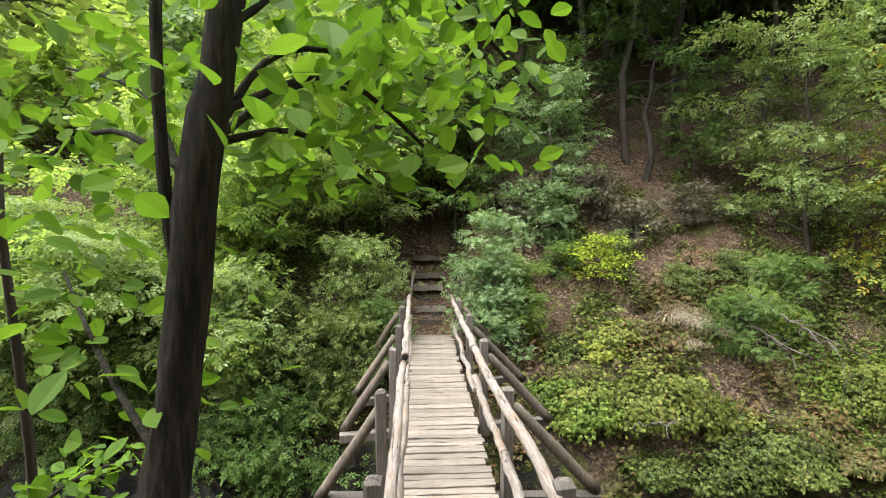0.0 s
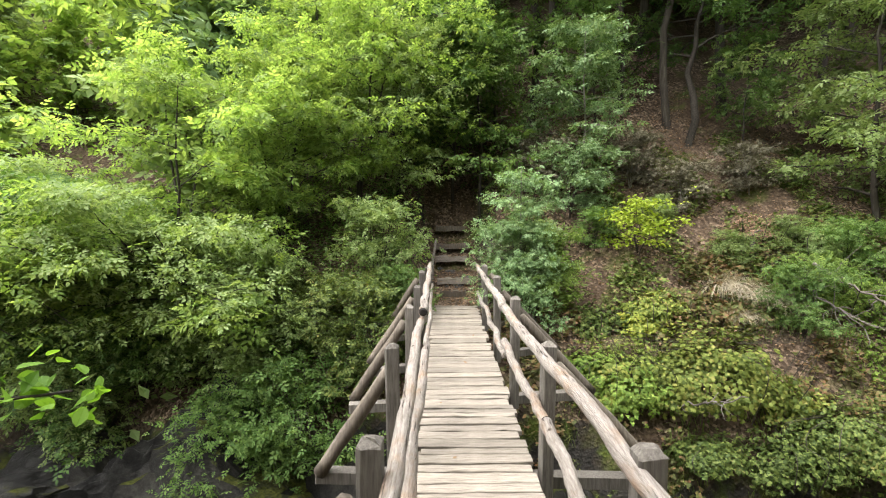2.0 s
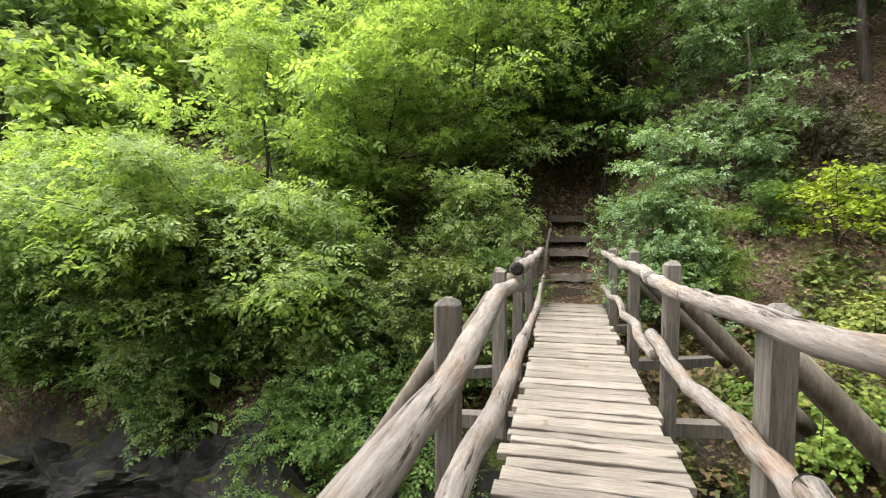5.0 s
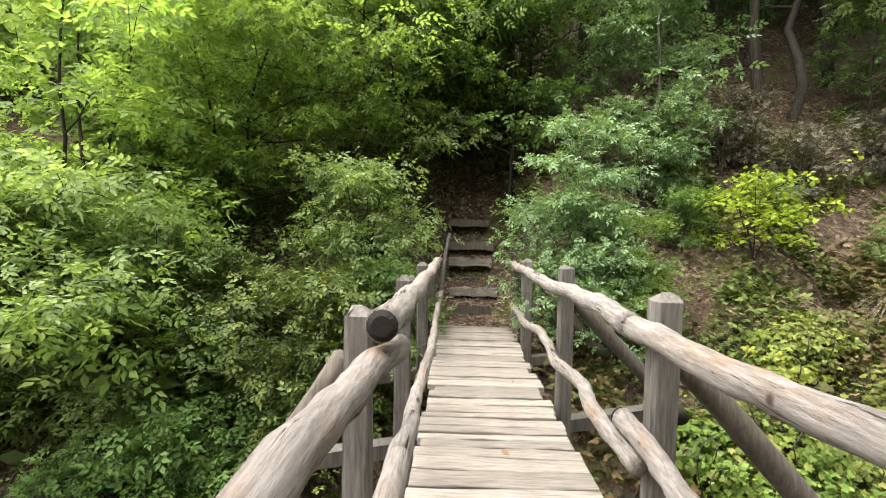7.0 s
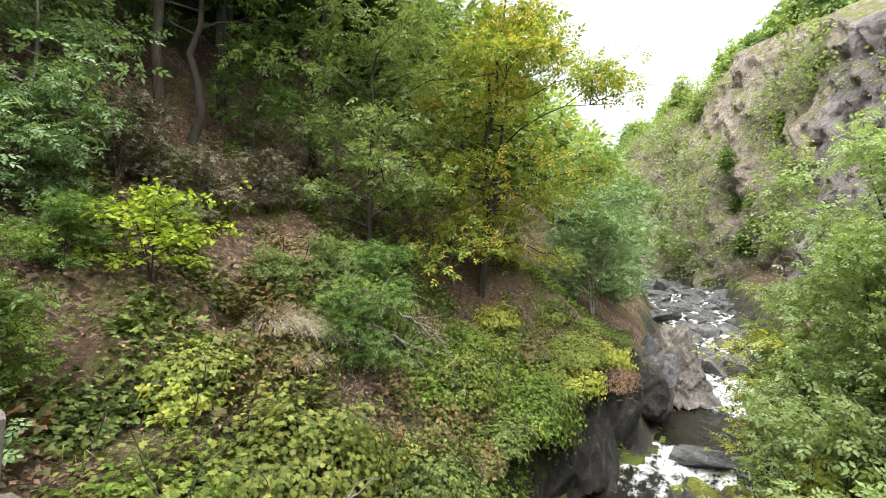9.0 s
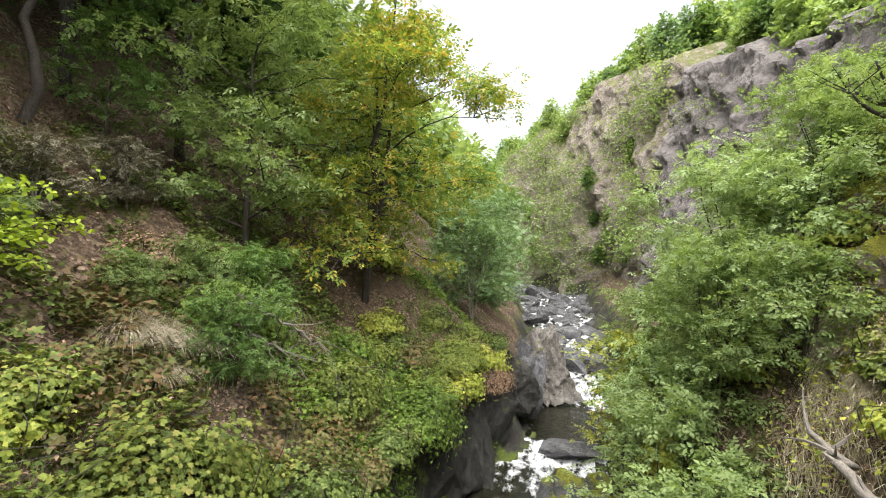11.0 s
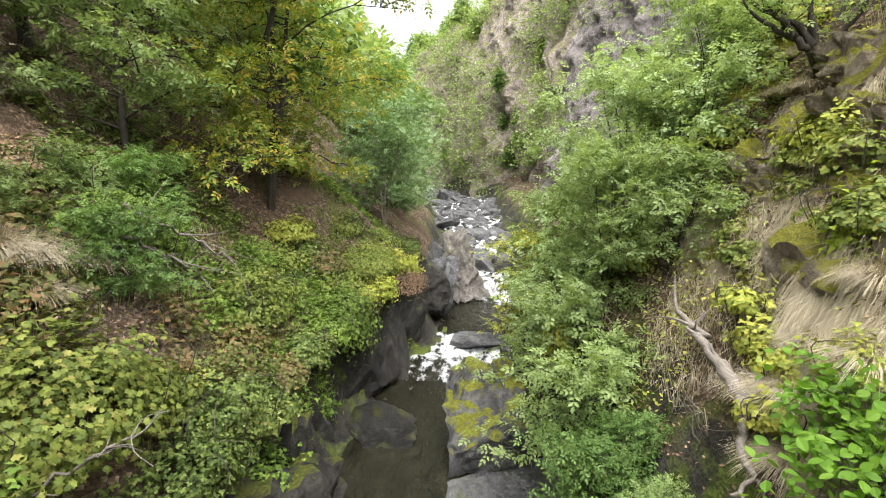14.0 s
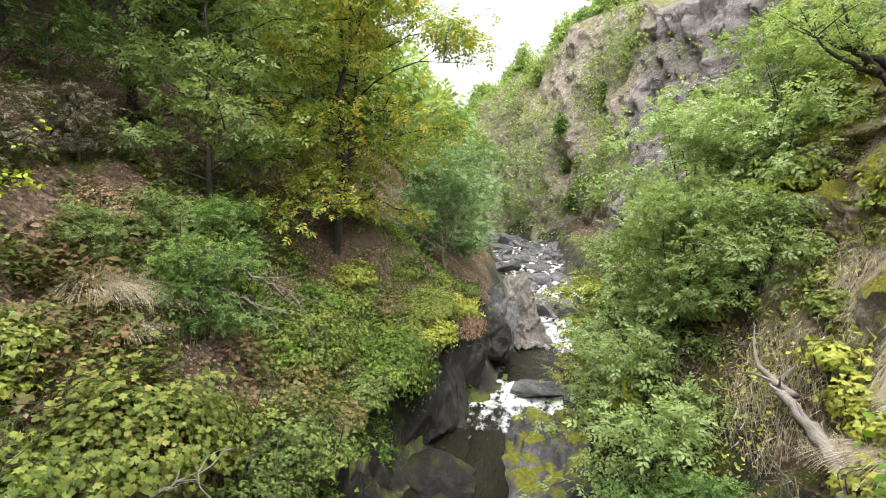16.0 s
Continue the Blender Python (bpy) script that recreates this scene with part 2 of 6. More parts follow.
ROCK = rock_mat("gorge_rock", [(0.3, (0.008, 0.008, 0.008)), (0.5, (0.026, 0.024, 0.021)), (0.7, (0.07, 0.065, 0.057))], 0.42)
BOULDER = rock_mat("stream_boulder", [(0.3, (0.03, 0.03, 0.033)), (0.5, (0.09, 0.09, 0.094)), (0.7, (0.21, 0.207, 0.205))], 0.1, 1.5)
ROCK_MOSS = rock_mat("moss_grown_rock", [(0.3, (0.06, 0.045, 0.032)), (0.5, (0.20, 0.16, 0.12)), (0.7, (0.38, 0.33, 0.27))], 1.25, 1.6, ((0.075, 0.075, 0.008), (0.24, 0.23, 0.022)))
BOULDER_MOSS = rock_mat("mossy_boulder", [(0.3, (0.022, 0.022, 0.024)), (0.5, (0.07, 0.069, 0.071)), (0.7, (0.17, 0.166, 0.163))], 0.58, 1.5, ((0.06, 0.065, 0.008), (0.19, 0.19, 0.02)))
PALE_ROCK = rock_mat("pale_bank_rock", [(0.3, (0.05, 0.045, 0.042)), (0.5, (0.16, 0.145, 0.13)), (0.7, (0.34, 0.31, 0.28))], 0.5, 1.2)
WET_ROCK = rock_mat("wet_slab_rock", [(0.3, (0.006, 0.006, 0.006)), (0.5, (0.022, 0.021, 0.02)), (0.7, (0.075, 0.072, 0.068))], 0.15, 0.9)
WET_ROCK.node_tree.nodes["Principled BSDF"].inputs["Roughness"].default_value = 0.4
CLIFF = rock_mat("cliff_rock", [(0.32, (0.05, 0.042, 0.036)), (0.44, (0.17, 0.142, 0.12)), (0.58, (0.31, 0.265, 0.23)), (0.75, (0.45, 0.40, 0.36))], 0.95, 0.25, ((0.06, 0.07, 0.02), (0.19, 0.18, 0.07)))
CLIFF_DARK = rock_mat("dark_outcrop_rock", [(0.3, (0.07, 0.06, 0.06)), (0.5, (0.17, 0.15, 0.145)), (0.7, (0.28, 0.255, 0.24))], 0.35, 0.6)


def ground_mat():
    m, nt, b, out = nodes_of("forest_ground")
    n1 = noise_tex(nt, 0.5, 6, 0.6)
    tc = nt.nodes.new("ShaderNodeTexCoord")
    v = nt.nodes.new("ShaderNodeTexVoronoi")
    v.inputs["Scale"].default_value = 16
    nt.links.new(tc.outputs["Object"], v.inputs["Vector"])
    sc = nt.nodes.new("ShaderNodeSeparateColor")
    nt.links.new(v.outputs["Color"], sc.inputs[0])
    litter = ramp(nt, sc.outputs[0], [(0.0, (0.035, 0.024, 0.016)), (0.45, (0.075, 0.052, 0.035)), (0.8, (0.14, 0.10, 0.07)), (1.0, (0.27, 0.20, 0.145))])
    soil = ramp(nt, noise_tex(nt, 5, 8, 0.7), [(0.3, (0.03, 0.02, 0.013)), (0.7, (0.11, 0.075, 0.05))])
    base = mix(nt, math_node(nt, "MULTIPLY", math_node(nt, "SUBTRACT", n1, 0.36), 5.0, True), soil, litter)
    mossc = ramp(nt, noise_tex(nt, 18, 5), [(0.3, (0.035, 0.05, 0.01)), (0.7, (0.11, 0.14, 0.025))])
    f = math_node(nt, "MULTIPLY", math_node(nt, "SUBTRACT", noise_tex(nt, 0.8, 5, 0.6, (1, 1.3, 0.9)), 0.55), 7.0, True)
    base = mix(nt, math_node(nt, "MULTIPLY", f, 0.8), base, mossc)
    rock = ramp(nt, math_node(nt, "ADD", math_node(nt, "MULTIPLY", noise_tex(nt, 1.1, 8, 0.7), 0.6), math_node(nt, "MULTIPLY", noise_tex(nt, 9, 8, 0.7), 0.4)), [(0.32, (0.01, 0.0095, 0.009)), (0.5, (0.03, 0.027, 0.024)), (0.7, (0.085, 0.078, 0.068))])
    rockm = mix(nt, math_node(nt, "MULTIPLY", math_node(nt, "SUBTRACT", noise_tex(nt, 1.3, 5), 0.5), 8.0, True), rock, mossc)
    geo = nt.nodes.new("ShaderNodeNewGeometry")
    sx = nt.nodes.new("ShaderNodeSeparateXYZ")
    nt.links.new(geo.outputs["True Normal"], sx.inputs[0])
    fr = math_node(nt, "MULTIPLY", math_node(nt, "SUBTRACT", math_node(nt, "ADD", 0.22, math_node(nt, "MULTIPLY", noise_tex(nt, 0.9, 4), 0.42)), sx.outputs[2]), 7.0, True)
    wet = nt.nodes.new("ShaderNodeAttribute")
    wet.attribute_name = "washed"
    fr = math_node(nt, "MAXIMUM", fr, wet.outputs["Fac"])
    nt.links.new(mix(nt, fr, base, rockm), b.inputs["Base Color"])
    b.inputs["Roughness"].default_value = 0.95
    b.inputs["Specular IOR Level"].default_value = 0.2
    bump(nt, b, math_node(nt, "ADD", noise_tex(nt, 9, 8, 0.7), math_node(nt, "MULTIPLY", v.outputs["Distance"], 0.6)), 0.9, 0.06)
    return m


GROUND = ground_mat()


def water_mat():
    m, nt, b, out = nodes_of("stream_water")
    tc = nt.nodes.new("ShaderNodeTexCoord")
    sx = nt.nodes.new("ShaderNodeSeparateXYZ")
    nt.links.new(tc.outputs["Object"], sx.inputs[0])
    att = nt.nodes.new("ShaderNodeAttribute")
    att.attribute_name = "rush"
    streak = noise_tex(nt, 2.2, 9, 0.75, (0.7, 1.1, 1.0))
    f = math_node(nt, "MULTIPLY", math_node(nt, "SUBTRACT", math_node(nt, "ADD", streak, math_node(nt, "MULTIPLY", att.outputs["Fac"], 0.36)), 0.70), 5.0, True)
    bed = ramp(nt, noise_tex(nt, 2.5, 6, 0.7), [(0.3, (0.004, 0.004, 0.0025)), (0.7, (0.022, 0.021, 0.012))])
    b.inputs["IOR"].default_value = 1.33
    nt.links.new(mix(nt, f, bed, (0.82, 0.84, 0.86)), b.inputs["Base Color"])
    nt.links.new(math_node(nt, "ADD", math_node(nt, "MULTIPLY", f, 0.55), 0.05), b.inputs["Roughness"])
    bump(nt, b, math_node(nt, "ADD", noise_tex(nt, 2.6, 4, 0.55, (0.7, 1.5, 1.0)), math_node(nt, "MULTIPLY", noise_tex(nt, 9.0, 3, 0.5, (0.6, 1.6, 1.0)), 0.45)), 0.85, 0.10)
    return m


WATER = water_mat()

# ---- helpers for meshes ----


def mesh_np(name, verts, faces, mat, smooth=False):
    """A mesh from arrays of corners and of faces with an equal number of corners."""
    me = bpy.data.meshes.new(name)
    verts = np.asarray(verts, dtype=np.float32)
    faces = np.asarray(faces, dtype=np.int32)
    k = faces.shape[1]
    me.vertices.add(len(verts))
    me.vertices.foreach_set("co", verts.ravel())
    me.loops.add(faces.size)
    me.loops.foreach_set("vertex_index", faces.ravel())
    me.polygons.add(len(faces))
    me.polygons.foreach_set("loop_start", np.arange(0, faces.size, k, dtype=np.int32))
    me.polygons.foreach_set("loop_total", np.full(len(faces), k, dtype=np.int32))
    me.polygons.foreach_set("use_smooth", np.full(len(faces), smooth, dtype=bool))
    me.update(calc_edges=True)
    me.materials.append(mat)
    return me


def part_np(name, verts, faces, mat, parent=None, label="", smooth=False):
    ob = new(name, mesh_np(name, verts, faces, mat, smooth))
    if parent is not None:
        ob.parent = parent
    if label:
        ob["label"] = label
    return ob


def part(name, bm, mat, parent=None, label=""):
    me = bpy.data.meshes.new(name)
    bm.to_mesh(me)
    bm.free()
    me.materials.append(mat)
    ob = new(name, me)
    if parent is not None:
        ob.parent = parent
    if label:
        ob["label"] = label
    return ob


def hash2(ix, iy, seed):
    h = (ix.astype(np.int64) * 374761393 + iy.astype(np.int64) * 668265263 + seed * 1442695041) & 0x7FFFFFFF
    h = ((h ^ (h >> 13)) * 1274126177) & 0x7FFFFFFF
    return ((h ^ (h >> 16)) & 0xFFFF) / 65535.0


def vnoise(x, y, seed=0):
    x, y = np.asarray(x, float), np.asarray(y, float)
    ix, iy = np.floor(x), np.floor(y)
    fx, fy = x - ix, y - iy
    fx, fy = fx * fx * (3 - 2 * fx), fy * fy * (3 - 2 * fy)
    a, b = hash2(ix, iy, seed), hash2(ix + 1, iy, seed)
    c, d = hash2(ix, iy + 1, seed), hash2(ix + 1, iy + 1, seed)
    return (a * (1 - fx) + b * fx) * (1 - fy) + (c * (1 - fx) + d * fx) * fy - 0.5


def fbm(x, y, seed=0, octaves=4):
    s, a = 0.0, 1.0
    for k in range(octaves):
        s = s + a * vnoise(x * 2.0 ** k, y * 2.0 ** k, seed + k)
        a *= 0.5
    return s


def smooth01(v):
    v = np.clip(v, 0, 1)
    return v * v * (3 - 2 * v)


# ---- the lie of the land ----
X_KEYS = (-80, -40, -20, -9, -4, 0, 9, 12, 17, 25, 45, 55, 65, 80, 120)


def stream_y(x):
    return np.interp(x, X_KEYS, (-18, -2, 5.5, 8.2, 6.8, 6.2, 6.1, 6.4, 5.7, 5.0, 6.8, 13, 25, 45, 90))


def stream_half(x):
    return np.interp(x, X_KEYS, (3, 3, 3, 3.0, 2.6, 2.5, 2.4, 2.3, 1.4, 1.6, 2.6, 3, 3, 3, 3))


def water_z(x):
    return np.interp(x, (-80, -8, -4, 14, 17.5, 23, 27, 45, 60, 120), (-7, -5.2, -4.6, -4.45, -3.95, -3.85, -3.0, 0.2, 1.5, 4))


def path_z(y):
    return np.interp(y, (-6, -3, -0.3, 0.4, 1.2, 1.9, 11.8, 13.25, 13.4, 14.0, 14.16, 14.9, 15.06, 15.36, 15.52, 16.0, 16.16, 16.9, 17.7, 22, 30), (3.4, 2.7, 1.42, 1.15, 0.45, -0.05, -0.08, -0.04, 0.1, 0.1, 0.3, 0.42, 0.8, 0.84, 1.12, 1.25, 1.62, 2.4, 3.4, 7.0, 13))


def ground_z(x, y):
    x, y = np.asarray(x, float), np.asarray(y, float)
    d = y - stream_y(x) - 0.8 * vnoise(x * 0.45, y * 0 + 3.1, 11)
    h, wz = stream_half(x), water_z(x)
    n = fbm(x * 0.35, y * 0.35, 21, 5)
    n2 = fbm(x * 1.3, y * 1.3, 33, 4)
    # bank beyond the bridge: rock wall, then a wooded slope
    e = d - h
    wall_h = np.interp(x, (-30, -8, 0, 2, 4, 9, 12, 18, 24, 40, 60), (2.2, 2.6, 3.0, 2.8, 2.1, 2.1, 2.6, 2.5, 1.6, 1.2, 1.2))
    wall = wall_h * smooth01(e / np.interp(x, (-10, 0, 12, 22), (1.6, 1.5, 0.9, 1.6)))
    slope = np.interp(x, (-40, -10, 0, 2, 4, 9, 12, 20, 30, 50), (0.8, 0.74, 0.74, 0.78, 0.9, 0.9, 0.8, 0.78, 0.8, 0.9))
    far = wz + wall + slope * np.maximum(e - 0.9, 0) - 0.006 * np.maximum(e - 25, 0) ** 1.3
    far = far + (0.55 * n + 0.28 * n2) * smooth01((e + 0.3) / 1.0)
    # bank on this side
    g = -d - h
    w2 = np.interp(x, (-20, -3, 0, 4, 6, 10, 14, 22, 30), (2.0, 2.4, 3.4, 3.2, 3.0, 2.6, 1.8, 1.6, 1.5)) * smooth01(g / 1.1)
    s2 = np.interp(x, (-20, -3, 0.5, 4, 6, 8, 11, 14, 20, 26, 34, 120), (0.6, 0.55, 0.62, 1.15, 1.6, 1.9, 1.8, 1.4, 0.9, 0.6, 0.5, 0.5))
    top = np.interp(x, (-20, 4, 10, 20, 30, 60, 120), (14, 14, 16, 17, 17, 17, 17))
    up = s2 * np.maximum(g - 0.9, 0)
    up = np.where(up > top, top + (up - top) * 0.28, up)
    near = wz + w2 + up + (0.7 * n + 0.4 * n2) * smooth01((g + 0.3) / 1.0)
    bed = wz - 0.5 + 0.15 * n2
    z = np.where(e > -0.4, np.maximum(bed, far), np.where(g > -0.4, np.maximum(bed, near), bed))
    # the path cut into both banks
    pw = np.interp(y, (-3, 2, 11.8, 14, 17, 24), (0.7, 0.8, 0.75, 0.6, 0.55, 0.5))
    k = 1 - smooth01((np.abs(x - 0.05) - pw) / 0.9)
    k = k * np.where(y < 6, 1 - smooth01((y - 2.0) / 0.5), smooth01((y - 11.2) / 0.5)) * (1 - smooth01((y - 19) / 4))
    return z * (1 - k) + (path_z(y) + 0.05 * n2) * k


def build_ground():
    def axis(a, b, c, d, fine, coarse):
        left = b - np.cumsum(np.geomspace(fine, coarse, 60))
        right = c + np.cumsum(np.geomspace(fine, coarse, 60))
        return np.concatenate([[a], left[left > a][::-1], np.arange(b, c, fine), right[right < d], [d]])
    xs = axis(-700, -13, 28, 900, 0.2, 30)
    ys = axis(-700, -3, 18, 700, 0.16, 30)
    gx, gy = np.meshgrid(xs, ys)
    z = np.minimum(ground_z(np.clip(gx, -80, 120), np.clip(gy, -60, 90)), 55 + 6 * fbm(gx * 0.02, gy * 0.02, 5))
    v = np.stack([gx.ravel(), gy.ravel(), z.ravel()], 1)
    nx, ny = len(xs), len(ys)
    i = (np.arange(ny - 1)[:, None] * nx + np.arange(nx - 1)[None]).ravel()
    ob = part_np("ground", v, np.stack([i, i + 1, i + nx + 1, i + nx], 1), GROUND, smooth=True)
    washed = smooth01((water_z(gx) + 1.9 + 0.8 * fbm(gx, gy, 44) - z) / 0.5)
    ob.data.attributes.new("washed", "FLOAT", "POINT").data.foreach_set("value", washed.ravel().astype(np.float32))
    tagged(ob, "brown leaf-littered gorge slopes with mossy dark rock walls", "ground", kind="structure")


build_ground()


def build_water():
    xs = np.arange(-30, 62, 0.25)
    u = np.linspace(-1, 1, 24)
    gx, gu = np.meshgrid(xs, u)
    gy = stream_y(gx) + gu * (stream_half(gx) + 0.9)
    rush = np.interp(gx, (-30, -6, -4, 6, 12.5, 15, 17.2, 18, 21.5, 23, 50), (0.4, 0.4, 0.0, 0.0, 0.0, 0.6, 0.95, 0.05, 0.1, 0.72, 0.78))
    z = water_z(gx) + 0.05 * fbm(gx * 0.8, gy * 1.2, 50, 3) + rush * 0.22 * fbm(gx * 1.6, gy * 1.6, 61, 3)
    v = np.stack([gx.ravel(), gy.ravel(), z.ravel()], 1)
    nx, ny = len(xs), len(u)
    i = (np.arange(ny - 1)[:, None] * nx + np.arange(nx - 1)[None]).ravel()
    ob = part_np("water", v, np.stack([i, i + 1, i + nx + 1, i + nx], 1), WATER, smooth=True)
    a = ob.data.attributes.new("rush", "FLOAT", "POINT")
    a.data.foreach_set("value", rush.ravel().astype(np.float32))
    tagged(ob, "dark clear mountain stream with white foaming rapids", "stream", kind="structure")


build_water()

# ---- wood ----


def tube(points, radii, sides=8, knots=0.0, seed=0, cap=True):
    """Corners and faces of a bent, uneven stem."""
    p = np.asarray(points, float)
    r = np.asarray(radii, float)
    t = np.gradient(p, axis=0)
    t /= np.linalg.norm(t, axis=1)[:, None] + 1e-9
    ref = np.array([0.0, 0.0, 1.0]) if abs(t[0, 2]) < 0.8 else np.array([1.0, 0.0, 0.0])
    a = np.cross(t, ref)
    a /= np.linalg.norm(a, axis=1)[:, None] + 1e-9
    b = np.cross(t, a)
    ang = np.linspace(0, 2 * np.pi, sides, endpoint=False)
    rr = r[:, None] * np.ones((1, sides))
    if knots:
        q = np.random.default_rng(seed)
        rr = rr * (1 + knots * q.normal(0, 1, rr.shape))
    v = p[:, None] + (np.cos(ang)[None, :, None] * a[:, None] + np.sin(ang)[None, :, None] * b[:, None]) * rr[..., None]
    n = len(p)
    i = (np.arange(n - 1)[:, None] * sides + np.arange(sides)[None])
    j = (np.arange(n - 1)[:, None] * sides + (np.arange(sides)[None] + 1) % sides)
    f = np.stack([i, j, j + sides, i + sides], -1).reshape(-1, 4)
    v = v.reshape(-1, 3)
    if cap:
        m = len(v)
        v = np.concatenate([v, p[:1] - t[:1] * 0.001, p[-1:] + t[-1:] * 0.001])
        k = np.arange(sides)
        f = np.concatenate([f, np.stack([np.full(sides, m), (k + 1) % sides, k, np.full(sides, m)], 1)[:, [0, 1, 2, 2]], np.stack([np.full(sides, m + 1), (n - 1) * sides + k, (n - 1) * sides + (k + 1) % sides, (n - 1) * sides + (k + 1) % sides], 1)])
    return v, f


def tidy(ob):
    """Makes clean triangles of the caps."""
    bm = bmesh.new()
    bm.from_mesh(ob.data)
    bmesh.ops.remove_doubles(bm, verts=bm.verts, dist=0.0002)
    bmesh.ops.recalc_face_normals(bm, faces=bm.faces)
    for f in bm.faces:
        f.smooth = True
    bm.to_mesh(ob.data)
    bm.free()
    return ob


def joined(pieces):
    vs, fs, n = [], [], 0
    for v, f in pieces:
        vs.append(v)
        fs.append(f + n)
        n += len(v)
    return np.concatenate(vs), np.concatenate(fs)


def log_line(a, b, r0, r1, wob, seed, n=22, lumps=0.07):
    q = np.random.default_rng(seed)
    t = np.linspace(0, 1, n)
    p = np.asarray(a)[None] * (1 - t[:, None]) + np.asarray(b)[None] * t[:, None]
    ln = np.linalg.norm(np.asarray(b) - np.asarray(a))
    for ax in (0, 2):
        for w in (1.3, 2.9, 5.1):
            p[:, ax] += wob * q.normal(0, 0.6) * np.sin(t * ln * w + q.uniform(0, 6)) / w
    r = r0 * (1 - t) + r1 * t
    r = r * (1 + lumps * np.convolve(q.normal(0, 1, n + 2), [0.3, 0.4, 0.3], "valid"))
    return p, r


def box_bm(sx, sy, sz, bevel=0.01, chamfer_top=0.0):
    bm = bmesh.new()
    bmesh.ops.create_cube(bm, size=1)
    for v in bm.verts:
        v.co = Vector((v.co.x * sx, v.co.y * sy, (v.co.z + 0.5) * sz))
    if chamfer_top:
        ed = [e for e in bm.edges if all(v.co.z > sz * 0.9 for v in e.verts)]
        bmesh.ops.bevel(bm, geom=ed, offset=chamfer_top, segments=1, affect="EDGES")
    if bevel:
        ed = [e for e in bm.edges if abs(e.verts[0].co.z - e.verts[1].co.z) > sz * 0.5]
        bmesh.ops.bevel(bm, geom=ed, offset=bevel, segments=1, affect="EDGES")
    return bm


POSTS_LEFT = ((3.07, 1.20, 0.63), (5.1, 1.065, 0.715), (6.8, 1.07, 0.68), (8.35, 1.06, 0.66), (10.3, 1.04, 0.65), (11.8, 0.92, 0.62))
POSTS_RIGHT = ((2.97, 1.21, 0.64), (5.05, 1.09, 0.64), (6.99, 1.13, 0.65), (8.86, 1.13, 0.64), (10.95, 1.06, 0.63), (11.95, 0.95, 0.62))


def through_points(pts, n):
    """A smooth line through a few places."""
    p = np.asarray(pts, float)
    u = np.linspace(0, len(p) - 1, n)
    k = np.clip(u.astype(int), 0, len(p) - 2)
    f = (u - k)[:, None]
    q = np.concatenate([2 * p[:1] - p[1:2], p, 2 * p[-1:] - p[-2:-1]])
    a, c, d, e = q[k], q[k + 1], q[k + 2], q[k + 3]
    return 0.5 * (2 * c + (d - a) * f + (2 * a - 5 * c + 4 * d - e) * f ** 2 + (3 * c - a - 3 * d + e) * f ** 3)


